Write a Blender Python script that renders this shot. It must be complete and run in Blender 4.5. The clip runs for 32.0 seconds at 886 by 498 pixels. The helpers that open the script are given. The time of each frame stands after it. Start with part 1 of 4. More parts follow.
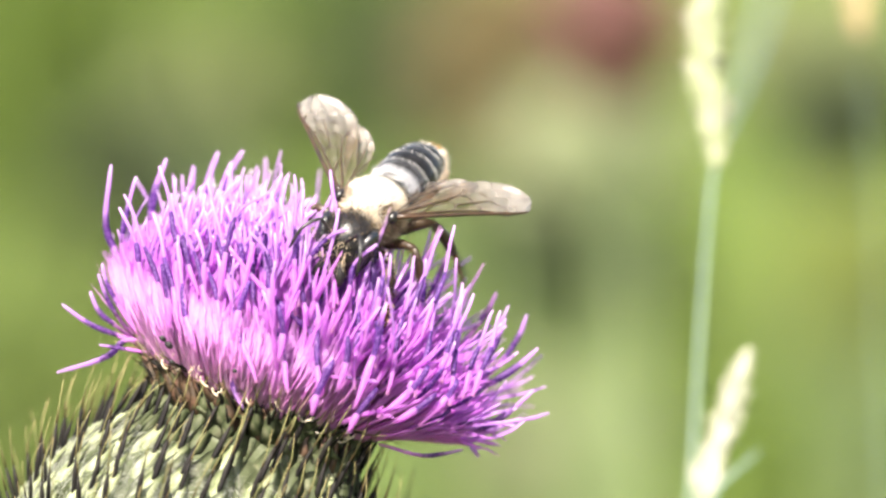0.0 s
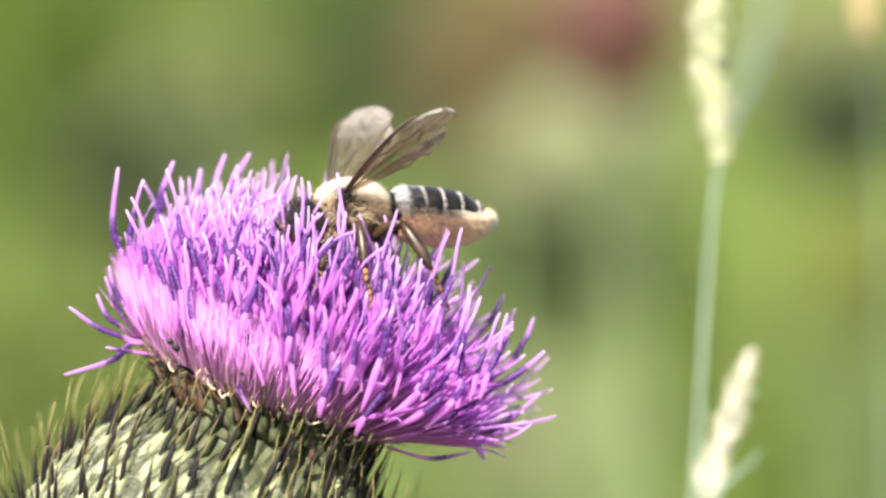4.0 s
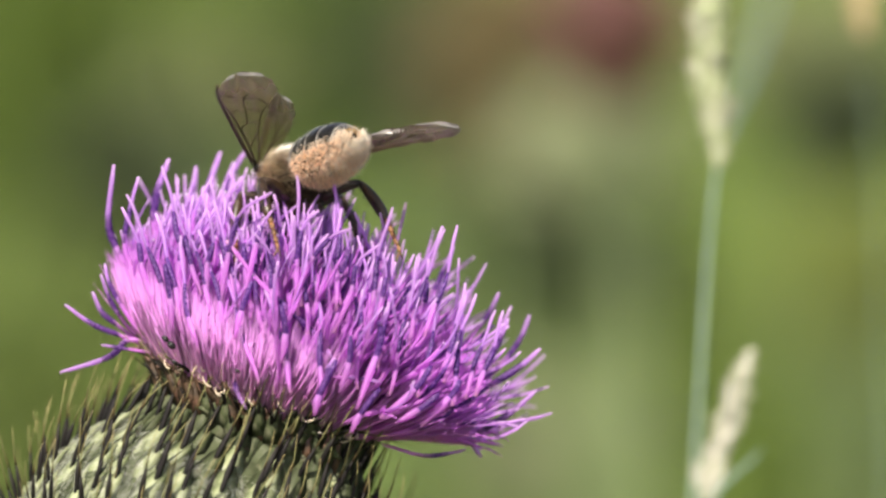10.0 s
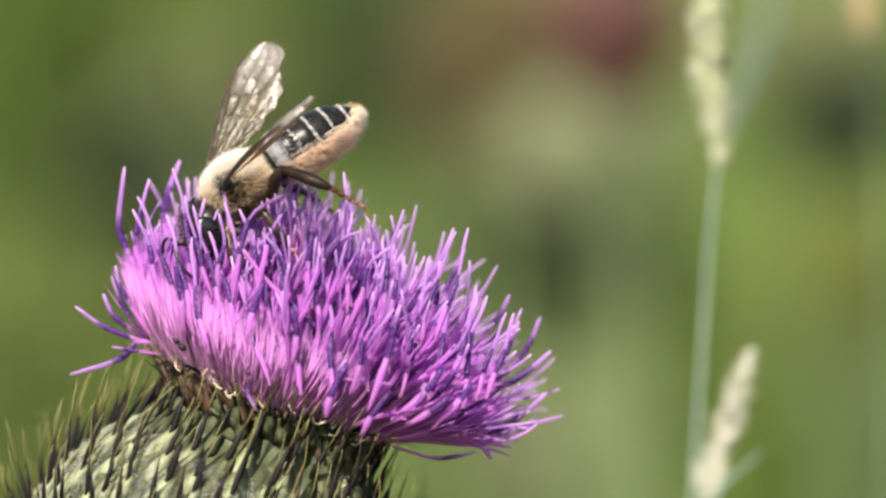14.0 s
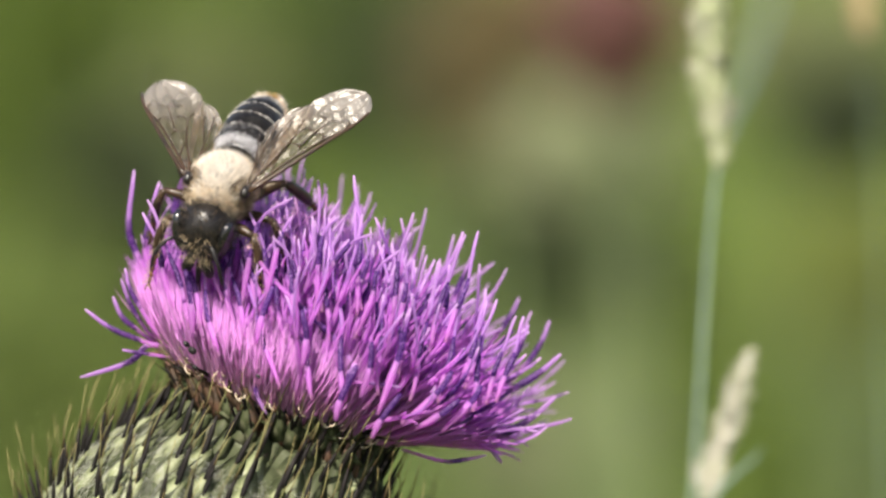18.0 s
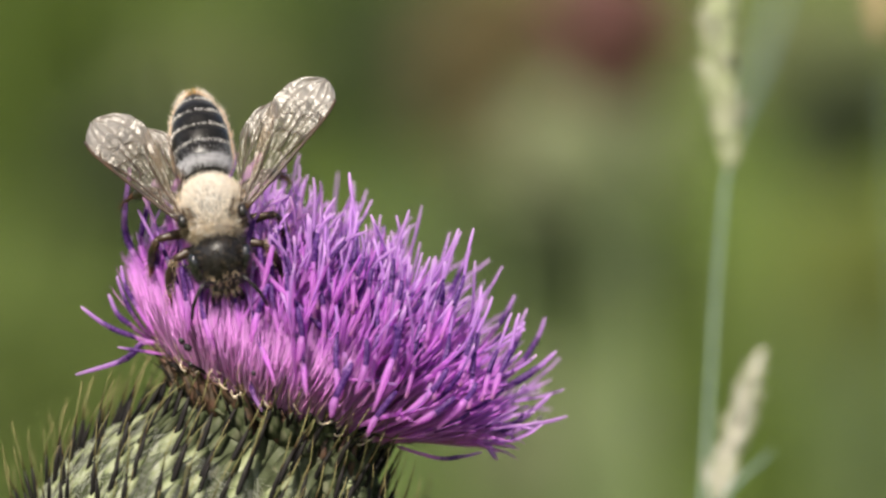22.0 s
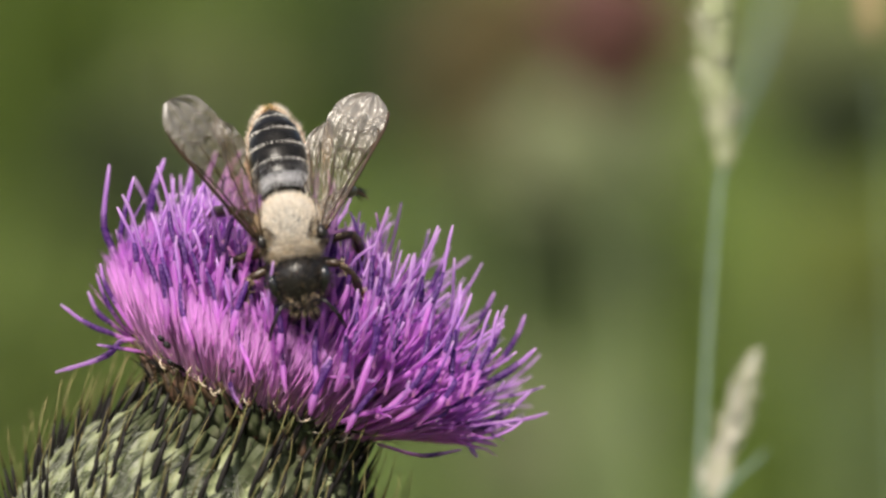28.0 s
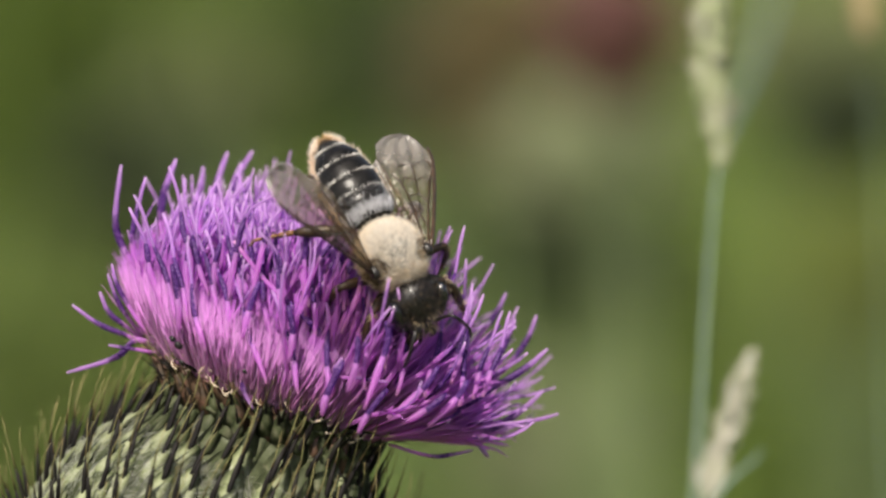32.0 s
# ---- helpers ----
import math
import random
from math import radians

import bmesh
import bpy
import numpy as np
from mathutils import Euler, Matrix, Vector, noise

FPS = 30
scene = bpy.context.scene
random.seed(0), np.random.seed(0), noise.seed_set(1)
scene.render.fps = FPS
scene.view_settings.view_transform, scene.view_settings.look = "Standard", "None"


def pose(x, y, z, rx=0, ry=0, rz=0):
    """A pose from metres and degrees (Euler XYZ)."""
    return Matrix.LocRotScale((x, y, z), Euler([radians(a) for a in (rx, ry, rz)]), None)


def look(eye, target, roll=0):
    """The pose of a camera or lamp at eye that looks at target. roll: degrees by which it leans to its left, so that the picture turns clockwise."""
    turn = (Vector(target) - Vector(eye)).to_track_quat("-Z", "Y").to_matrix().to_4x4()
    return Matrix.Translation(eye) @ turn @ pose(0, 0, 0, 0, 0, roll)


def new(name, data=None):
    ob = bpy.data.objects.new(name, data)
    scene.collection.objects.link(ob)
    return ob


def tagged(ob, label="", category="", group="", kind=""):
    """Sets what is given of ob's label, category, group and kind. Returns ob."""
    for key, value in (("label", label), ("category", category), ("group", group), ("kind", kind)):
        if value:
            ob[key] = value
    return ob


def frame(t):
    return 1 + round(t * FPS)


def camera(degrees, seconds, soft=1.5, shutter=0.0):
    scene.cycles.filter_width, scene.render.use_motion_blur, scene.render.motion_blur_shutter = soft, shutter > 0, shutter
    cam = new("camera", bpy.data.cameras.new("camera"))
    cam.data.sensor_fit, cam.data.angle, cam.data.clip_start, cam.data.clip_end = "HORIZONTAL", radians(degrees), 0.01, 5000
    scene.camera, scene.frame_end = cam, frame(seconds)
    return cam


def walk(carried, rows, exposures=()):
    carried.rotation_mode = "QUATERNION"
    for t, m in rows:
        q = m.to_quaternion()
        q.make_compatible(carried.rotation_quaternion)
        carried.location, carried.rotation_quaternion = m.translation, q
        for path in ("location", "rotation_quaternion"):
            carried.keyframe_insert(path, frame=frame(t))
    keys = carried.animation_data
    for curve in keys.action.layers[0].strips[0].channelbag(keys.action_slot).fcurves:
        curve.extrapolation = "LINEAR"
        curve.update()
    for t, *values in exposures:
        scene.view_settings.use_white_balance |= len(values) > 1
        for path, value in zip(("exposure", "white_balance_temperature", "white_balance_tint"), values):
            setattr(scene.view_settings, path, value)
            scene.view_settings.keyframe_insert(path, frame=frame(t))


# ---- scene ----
# The lens is a long macro; U is one unit of the plan at the flower (about 0.03 mm).
U = 3.157e-5
DIST = 0.311
PITCH = radians(8)
CENTRE = Vector((0, 0, 0.75))
RIGHT = Vector((1, 0, 0))
UP = Vector((0, math.sin(PITCH), math.cos(PITCH)))
BACK = Vector((0, -math.cos(PITCH), math.sin(PITCH)))
EYE = CENTRE + BACK * DIST

cam = camera(9.1, 32.0, soft=2.6)
cam.data.dof.use_dof = True
cam.data.dof.focus_distance = DIST - 0.0063
cam.data.dof.aperture_fstop = 26
walk(cam, [(0, look(EYE, CENTRE)), (32.0, look(EYE, CENTRE))],
     exposures=[(0, 2.08, 6780, 10), (3.5, 2.0, 6780, 10), (4.6, 1.56, 6780, 10), (5.5, 1.27, 6780, 10), (13, 1.22, 6780, 10), (19, 1.05, 6780, 10), (25, 0.74, 6780, 10), (32, 0.68, 6780, 10)])


def at(x, y, w=0.0):
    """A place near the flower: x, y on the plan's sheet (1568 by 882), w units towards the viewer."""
    return CENTRE + U * ((x - 784) * RIGHT + (441 - y) * UP + w * BACK)


def far(x, y, d):
    """A place d metres from the eye, seen at x, y on the sheet."""
    s = U * d / DIST
    return EYE - BACK * d + s * ((x - 784) * RIGHT + (441 - y) * UP)


# ---- light ----
world = bpy.data.worlds.new("sky")
scene.world = world
world.use_nodes = True
wn = world.node_tree
sky = wn.nodes.new("ShaderNodeTexSky")
sky.sky_type = "NISHITA"
sky.sun_disc = False
sky.dust_density = 3.0
sky.ozone_density = 0.6
sky.sun_elevation = radians(52.3)
sky.sun_rotation = radians(201.1)
wn.nodes["Background"].inputs["Strength"].default_value = 0.10
wn.links.new(sky.outputs[0], wn.nodes["Background"].inputs["Color"])
sun = new("sun", bpy.data.lights.new("sun", "SUN"))
sun.data.energy = 5.0
sun.data.angle = radians(0.53)
sun.data.color = (1.0, 0.95, 0.86)
SUN_FROM = Vector((-0.22, -0.57, 0.79))
sun.matrix_world = look(SUN_FROM * 5, (0, 0, 0))


# ---- materials ----
def material(name):
    m = bpy.data.materials.new(name)
    m.use_nodes = True
    nt = m.node_tree
    return m, nt, nt.nodes["Principled BSDF"]


def node(nt, kind, **values):
    n = nt.nodes.new(kind)
    for key, value in values.items():
        n.inputs[key.replace("_", " ")].default_value = value
    return n


def ramp(nt, source, stops, mode="LINEAR"):
    r = nt.nodes.new("ShaderNodeValToRGB")
    r.color_ramp.interpolation = mode
    els = r.color_ramp.elements
    while len(els) < len(stops):
        els.new(0.5)
    for e, (p, c) in zip(els, stops):
        e.position, e.color = p, (*c, 1)
    nt.links.new(source, r.inputs[0])
    return r


def mix_rgb(nt, kind, fac, a, b):
    m = nt.nodes.new("ShaderNodeMix")
    m.data_type, m.blend_type = "RGBA", kind
    for socket, value in ((m.inputs[0], fac), (m.inputs[6], a), (m.inputs[7], b)):
        if hasattr(value, "is_linked"):
            nt.links.new(value, socket)
        elif isinstance(value, tuple):
            socket.default_value = (*value, 1)
        else:
            socket.default_value = value
    return m.outputs[2]


def vary(nt, colour, low, high, source):
    """Scales a colour's brightness by a random source."""
    mr = node(nt, "ShaderNodeMapRange", To_Min=low, To_Max=high)
    nt.links.new(source, mr.inputs[0])
    hsv = nt.nodes.new("ShaderNodeHueSaturation")
    nt.links.new(mr.outputs[0], hsv.inputs["Value"])
    nt.links.new(colour, hsv.inputs["Color"])
    return hsv.outputs[0]


def noise_tex(nt, scale, detail=4.0, coords="Object"):
    tc = nt.nodes.new("ShaderNodeTexCoord")
    n = node(nt, "ShaderNodeTexNoise", Scale=scale, Detail=detail)
    nt.links.new(tc.outputs[coords], n.inputs["Vector"])
    return n


def bump(nt, bsdf, source, strength, distance):
    b = node(nt, "ShaderNodeBump", Strength=strength, Distance=distance)
    nt.links.new(source, b.inputs["Height"])
    nt.links.new(b.outputs[0], bsdf.inputs["Normal"])


def translucent(nt, bsdf, colour, amount):
    out = nt.nodes["Material Output"]
    tr = nt.nodes.new("ShaderNodeBsdfTranslucent")
    if hasattr(colour, "is_linked"):
        nt.links.new(colour, tr.inputs[0])
    else:
        tr.inputs[0].default_value = (*colour, 1)
    mx = node(nt, "ShaderNodeMixShader", Fac=amount)
    nt.links.new(bsdf.outputs[0], mx.inputs[1])
    nt.links.new(tr.outputs[0], mx.inputs[2])
    nt.links.new(mx.outputs[0], out.inputs[0])


def mat_floret(name, single):
    """A thistle floret: u tells corolla (below 0.4), anther tube and style (above 0.7); v runs along each."""
    m, nt, b = material(name)
    uv = nt.nodes.new("ShaderNodeUVMap")
    sep = nt.nodes.new("ShaderNodeSeparateXYZ")
    nt.links.new(uv.outputs[0], sep.inputs[0])
    corolla = ramp(nt, sep.outputs[1], [
        (0.0, (0.80, 0.46, 0.72)), (0.18, (0.70, 0.295, 0.72)), (0.5, (0.73, 0.305, 0.785)), (0.75, (0.75, 0.33, 0.81)), (1.0, (0.67, 0.30, 0.78))])
    streak = noise_tex(nt, 9000, 2.0)
    lines = ramp(nt, streak.outputs[0], [(0.40, (0.10, 0.03, 0.21)), (0.56, (0.22, 0.08, 0.38)), (0.68, (0.44, 0.22, 0.60))])
    style = ramp(nt, sep.outputs[1], [
        (0.0, (0.50, 0.22, 0.68)), (0.25, (0.60, 0.32, 0.74)), (0.8, (0.70, 0.42, 0.81)), (1.0, (0.80, 0.58, 0.86))])
    rnd = (nt.nodes.new("ShaderNodeObjectInfo").outputs["Random"] if single
           else nt.nodes.new("ShaderNodeNewGeometry").outputs["Random Per Island"])

    def above(limit):
        k = node(nt, "ShaderNodeMath")
        k.operation = "GREATER_THAN"
        k.inputs[1].default_value = limit
        nt.links.new(sep.outputs[0], k.inputs[0])
        return k.outputs[0]

    c = mix_rgb(nt, "MIX", above(0.4), corolla.outputs[0], lines.outputs[0])
    c = mix_rgb(nt, "MIX", above(0.7), c, style.outputs[0])
    c = vary(nt, c, 0.88, 1.10, rnd)
    c = mix_rgb(nt, "MULTIPLY", 0.30, c, ramp(nt, streak.outputs[0], [(0.3, (0.55, 0.5, 0.6)), (0.65, (1, 1, 1))]).outputs[0])
    nt.links.new(c, b.inputs["Base Color"])
    b.inputs["Roughness"].default_value = 0.42
    b.inputs["Specular IOR Level"].default_value = 0.45
    bump(nt, b, streak.outputs[0], 0.35, 2e-5)
    translucent(nt, b, c, 0.74)
    return m


def mat_simple(name, stops, scale, rough=0.6, spec=0.4, bump_strength=0.3, bump_d=3e-5, trans=0.0, island=True, metal=0.0):
    """Colour by noise at two scales over a ramp, with grain relief."""
    m, nt, b = material(name)
    n1 = noise_tex(nt, scale, 5.0)
    n2 = noise_tex(nt, scale * 6.3, 3.0)
    c = ramp(nt, n1.outputs[0], stops).outputs[0]
    c = mix_rgb(nt, "OVERLAY", 0.35, c, n2.outputs[0])
    src = nt.nodes.new("ShaderNodeNewGeometry").outputs["Random Per Island"] if island else nt.nodes.new("ShaderNodeObjectInfo").outputs["Random"]
    c = vary(nt, c, 0.8, 1.2, src)
    nt.links.new(c, b.inputs["Base Color"])
    b.inputs["Roughness"].default_value = rough
    b.inputs["Specular IOR Level"].default_value = spec
    b.inputs["Metallic"].default_value = metal
    bump(nt, b, n2.outputs[0], bump_strength, bump_d)
    if trans:
        translucent(nt, b, c, trans)
    return m


def mat_strand(name, root, tip, rough=0.45, trans=0.25):
    """Hair: colour from root to tip by the UV map, varied hair by hair."""
    m, nt, b = material(name)
    uv = nt.nodes.new("ShaderNodeUVMap")
    sep = nt.nodes.new("ShaderNodeSeparateXYZ")
    nt.links.new(uv.outputs[0], sep.inputs[0])
    c = ramp(nt, sep.outputs[1], [(0.0, root), (1.0, tip)]).outputs[0]
    c = vary(nt, c, 0.7, 1.25, nt.nodes.new("ShaderNodeNewGeometry").outputs["Random Per Island"])
    nt.links.new(c, b.inputs["Base Color"])
    b.inputs["Roughness"].default_value = rough
    translucent(nt, b, c, trans)
    return m


def mat_wing():
    """Clear smoky membrane, darker and frosted towards the tip (v of the UV map), wrinkled and glossy."""
    m, nt, b = material("wing_membrane")
    uv = nt.nodes.new("ShaderNodeUVMap")
    sep = nt.nodes.new("ShaderNodeSeparateXYZ")
    nt.links.new(uv.outputs[0], sep.inputs[0])
    fine = noise_tex(nt, 2600, 3.0)
    broad = noise_tex(nt, 700, 2.0)
    c = ramp(nt, sep.outputs[1], [(0.45, (0.16, 0.135, 0.115)), (0.7, (0.22, 0.195, 0.175)), (1.0, (0.30, 0.28, 0.265))]).outputs[0]
    c = mix_rgb(nt, "OVERLAY", 0.6, c, broad.outputs[0])
    nt.links.new(c, b.inputs["Base Color"])
    b.inputs["Roughness"].default_value = 0.38
    b.inputs["Specular IOR Level"].default_value = 1.0
    b.inputs["IOR"].default_value = 1.9
    relief = nt.nodes.new("ShaderNodeMath")
    relief.operation = "ADD"
    nt.links.new(fine.outputs[0], relief.inputs[0])
    nt.links.new(broad.outputs[0], relief.inputs[1])
    bump(nt, b, relief.outputs[0], 0.9, 1.6e-4)
    glow = node(nt, "ShaderNodeBsdfTranslucent", Color=(0.22, 0.15, 0.10, 1))
    skin = node(nt, "ShaderNodeMixShader", Fac=0.25)
    nt.links.new(b.outputs[0], skin.inputs[1])
    nt.links.new(glow.outputs[0], skin.inputs[2])
    clear = node(nt, "ShaderNodeBsdfTransparent", Color=(0.92, 0.87, 0.79, 1))
    a = ramp(nt, sep.outputs[1], [(0.0, (0.84, 0.84, 0.84)), (0.5, (0.84, 0.84, 0.84)), (0.72, (0.58, 0.58, 0.58)), (1.0, (0.46, 0.46, 0.46))])
    mx = nt.nodes.new("ShaderNodeMixShader")
    nt.links.new(a.outputs[0], mx.inputs[0])
    nt.links.new(skin.outputs[0], mx.inputs[1])
    nt.links.new(clear.outputs[0], mx.inputs[2])
    nt.links.new(mx.outputs[0], nt.nodes["Material Output"].inputs[0])
    return m


FLORET = mat_floret("floret_petal", True)
FLORET_MASS = mat_floret("floret_mass_petal", False)
INVOLUCRE = mat_simple("involucre_skin", [(0.34, (0.03, 0.036, 0.016)), (0.5, (0.06, 0.07, 0.036)), (0.66, (0.13, 0.137, 0.10))], 520, rough=0.85, spec=0.15, bump_strength=0.8, bump_d=8e-5)
COBWEB = mat_strand("cobweb_hair", (0.32, 0.33, 0.28), (0.46, 0.46, 0.42), trans=0.4)
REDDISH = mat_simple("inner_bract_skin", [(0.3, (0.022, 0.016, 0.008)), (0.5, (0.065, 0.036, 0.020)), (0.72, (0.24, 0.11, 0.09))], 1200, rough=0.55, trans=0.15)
CREAM = mat_simple("cream_curl", [(0.3, (0.6, 0.46, 0.32)), (0.7, (0.85, 0.74, 0.6))], 1500, rough=0.5, trans=0.2)
STEM = mat_simple("stem_skin", [(0.3, (0.07, 0.11, 0.04)), (0.7, (0.17, 0.21, 0.09))], 300, rough=0.6)


def mat_bract(name, shades):
    """Downy pale green scale (u below 0.6), black keel and thin olive spine (u above); v along it."""
    m, nt, b = material(name)
    uv = nt.nodes.new("ShaderNodeUVMap")
    sep = nt.nodes.new("ShaderNodeSeparateXYZ")
    nt.links.new(uv.outputs[0], sep.inputs[0])
    n = noise_tex(nt, 1000)
    down = ramp(nt, n.outputs[0], list(zip((0.34, 0.50, 0.68), shades))).outputs[0]
    keel = ramp(nt, sep.outputs[1], [(0.0, (0.010, 0.009, 0.006)), (0.12, (0.005, 0.004, 0.004)), (0.44, (0.007, 0.005, 0.004)),
                                    (0.50, (0.07, 0.045, 0.02)), (0.70, (0.13, 0.13, 0.05)), (1.0, (0.24, 0.19, 0.085))]).outputs[0]
    kind = node(nt, "ShaderNodeMath")
    kind.operation = "GREATER_THAN"
    kind.inputs[1].default_value = 0.6
    nt.links.new(sep.outputs[0], kind.inputs[0])
    c = mix_rgb(nt, "MIX", kind.outputs[0], down, keel)
    c = vary(nt, c, 0.88, 1.12, nt.nodes.new("ShaderNodeObjectInfo").outputs["Random"])
    fine = noise_tex(nt, 7000)
    c = mix_rgb(nt, "OVERLAY", 0.35, c, fine.outputs[0])
    nt.links.new(c, b.inputs["Base Color"])
    b.inputs["Roughness"].default_value = 0.65
    b.inputs["Specular IOR Level"].default_value = 0.2
    bump(nt, b, fine.outputs[0], 0.4, 2e-5)
    return m


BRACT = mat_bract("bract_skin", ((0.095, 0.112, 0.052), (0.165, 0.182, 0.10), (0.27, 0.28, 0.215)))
# darker copy for bracts by the mouth: the flower's shade put into their colour
SHADED_BRACT = mat_bract("shaded_bract_skin", ((0.022, 0.028, 0.011), (0.042, 0.050, 0.022), (0.09, 0.092, 0.055)))
BLACK = mat_simple("chitin_black", [(0.3, (0.004, 0.003, 0.003)), (0.7, (0.012, 0.010, 0.009))], 900, rough=0.36, spec=0.40, bump_strength=0.5, bump_d=4e-5)
EYE_BLACK = mat_simple("eye_surface", [(0.3, (0.003, 0.003, 0.004)), (0.7, (0.008, 0.008, 0.009))], 6000, rough=0.18, spec=0.7, bump_strength=0.15)
LEG_BROWN = mat_simple("leg_chitin", [(0.3, (0.010, 0.006, 0.004)), (0.7, (0.040, 0.022, 0.011))], 1500, rough=0.4)
TARSUS_BROWN = mat_simple("tarsus_chitin", [(0.3, (0.06, 0.026, 0.011)), (0.7, (0.22, 0.10, 0.04))], 1500, rough=0.5)
TERGITE = mat_simple("tergite_chitin", [(0.35, (0.003, 0.0025, 0.002)), (0.65, (0.010, 0.009, 0.008))], 1600, rough=0.29, spec=0.20, bump_strength=0.35, bump_d=4e-5)
DULL_BLACK = mat_simple("dull_chitin", [(0.3, (0.003, 0.003, 0.003)), (0.7, (0.010, 0.009, 0.009))], 2500, rough=0.42, spec=0.3, bump_strength=0.8, bump_d=5e-5)
FUR_GREY = mat_strand("fur_grey", (0.46, 0.45, 0.47), (0.68, 0.68, 0.71), trans=0.3)
FUR_TAN = mat_strand("fur_tan", (0.56, 0.42, 0.25), (0.90, 0.78, 0.60), trans=0.45)
FUR_PALE = mat_strand("fur_pale", (0.72, 0.635, 0.52), (0.88, 0.84, 0.78), trans=0.5)
FUR_BROWN = mat_strand("fur_brown", (0.05, 0.03, 0.015), (0.22, 0.15, 0.08), trans=0.3)
FUR_WHITE = mat_strand("fur_white", (0.60, 0.57, 0.52), (0.86, 0.84, 0.80))
FUR_BLACK = mat_strand("fur_black", (0.004, 0.003, 0.003), (0.014, 0.010, 0.007), trans=0.05)
SCOPA = mat_strand("scopa_hair", (0.90, 0.58, 0.37), (0.97, 0.82, 0.66), trans=0.5)
SCOPA_PALE = mat_strand("scopa_pale_hair", (0.86, 0.70, 0.54), (0.96, 0.90, 0.81), trans=0.5)
WING = mat_wing()
VEIN = mat_simple("wing_vein_chitin", [(0.3, (0.014, 0.008, 0.005)), (0.7, (0.045, 0.024, 0.012))], 1500, rough=0.35)


# ---- mesh helpers ----
class Build:
    """Collects vertices, faces and v (along the piece) for one mesh."""

    def __init__(self):
        self.v, self.f, self.t, self.kinds, self.kind = [], [], [], [], 0.5

    def turn(self, kind):
        """From here on the vertices are of that kind (u of the UV map)."""
        self.kinds += [self.kind] * (len(self.v) - len(self.kinds))
        self.kind = kind

    def tube(self, pts, radii, sides=6, flat=1.0, up=None, v0=0.0, v1=1.0):
        pts = [Vector(p) for p in pts]
        radii = [float(r) for r in radii]
        n, start = len(pts), len(self.v)
        ref = Vector(up) if up else Vector((0.31, 0.87, 0.37))
        for i, p in enumerate(pts):
            d = (pts[min(i + 1, n - 1)] - pts[max(i - 1, 0)]).normalized()
            a = (ref - d * ref.dot(d)).normalized()
            c = d.cross(a)
            for s in range(sides):
                g = 2 * math.pi * s / sides
                self.v.append(p + radii[i] * (math.cos(g) * flat * a + math.sin(g) * c))
                self.t.append(v0 + (v1 - v0) * i / (n - 1))
        for i in range(n - 1):
            for s in range(sides):
                q = start + i * sides
                self.f.append((q + s, q + (s + 1) % sides, q + sides + (s + 1) % sides, q + sides + s))
        self.f.append(tuple(start + s for s in reversed(range(sides))))
        self.f.append(tuple(start + (n - 1) * sides + s for s in range(sides)))
        return self

    def ball(self, m, rings=14, sides=20, shape=None):
        """An ellipsoid by the matrix m, pushed in or out by shape(direction)."""
        start = len(self.v)
        for i in range(rings + 1):
            th = math.pi * i / rings
            for s in range(sides):
                ph = 2 * math.pi * s / sides
                d = Vector((math.cos(th), math.sin(th) * math.cos(ph), math.sin(th) * math.sin(ph)))
                self.v.append(m @ (d * (shape(d) if shape else 1.0)))
                self.t.append(i / rings)
        for i in range(rings):
            for s in range(sides):
                q = start + i * sides
                self.f.append((q + s, q + sides + s, q + sides + (s + 1) % sides, q + (s + 1) % sides))
        return self

    def strand(self, p, d, length, width, bend):
        """One hair: a thin three-sided spike."""
        p, d = Vector(p), Vector(d).normalized()
        b = Vector(bend)
        q = p + d * length * 0.55 + b * length * 0.12
        e = p + d * length + b * length * 0.45
        a = d.orthogonal().normalized()
        c = d.cross(a)
        s = len(self.v)
        for r, o in ((width, p), (width * 0.8, q)):
            for g in (0, 2.094, 4.189):
                self.v.append(o + r * (math.cos(g) * a + math.sin(g) * c))
        self.v.append(e)
        self.t += [0, 0, 0, 0.55, 0.55, 0.55, 1]
        for i in range(3):
            j = (i + 1) % 3
            self.f.append((s + i, s + j, s + 3 + j, s + 3 + i))
            self.f.append((s + 3 + i, s + 3 + j, s + 6))
        return self

    def blade(self, pts, widths, side, normal, thick, v0=0.0, v1=1.0):
        """A leaf or scale with a raised midrib and real thickness."""
        start, n = len(self.v), len(pts)
        side, normal = Vector(side).normalized(), Vector(normal).normalized()
        for i, p in enumerate(pts):
            w, p = widths[i], Vector(p)
            for q in (p - side * w, p + normal * (thick + w * 0.25), p + side * w, p - normal * thick * 0.5):
                self.v.append(q)
                self.t.append(v0 + (v1 - v0) * i / (n - 1))
        for i in range(n - 1):
            for s in range(4):
                q = start + i * 4
                self.f.append((q + s, q + (s + 1) % 4, q + 4 + (s + 1) % 4, q + 4 + s))
        self.f.append(tuple(start + s for s in (3, 2, 1, 0)))
        self.f.append(tuple(start + 4 * (n - 1) + s for s in range(4)))
        return self

    def mesh(self, name, mat, smooth=True):
        me = bpy.data.meshes.new(name)
        me.from_pydata([tuple(q) for q in self.v], [], self.f)
        uv = me.uv_layers.new(name="UVMap")
        idx = np.zeros(len(me.loops), dtype=np.int32)
        me.loops.foreach_get("vertex_index", idx)
        t = np.array(self.t, dtype=np.float32)[idx]
        k = np.array(self.kinds + [self.kind] * (len(self.t) - len(self.kinds)), dtype=np.float32)[idx]
        uv.data.foreach_set("uv", np.column_stack([k, t]).ravel())
        if smooth:
            me.polygons.foreach_set("use_smooth", [True] * len(me.polygons))
        me.materials.append(mat)
        me.update()
        return me


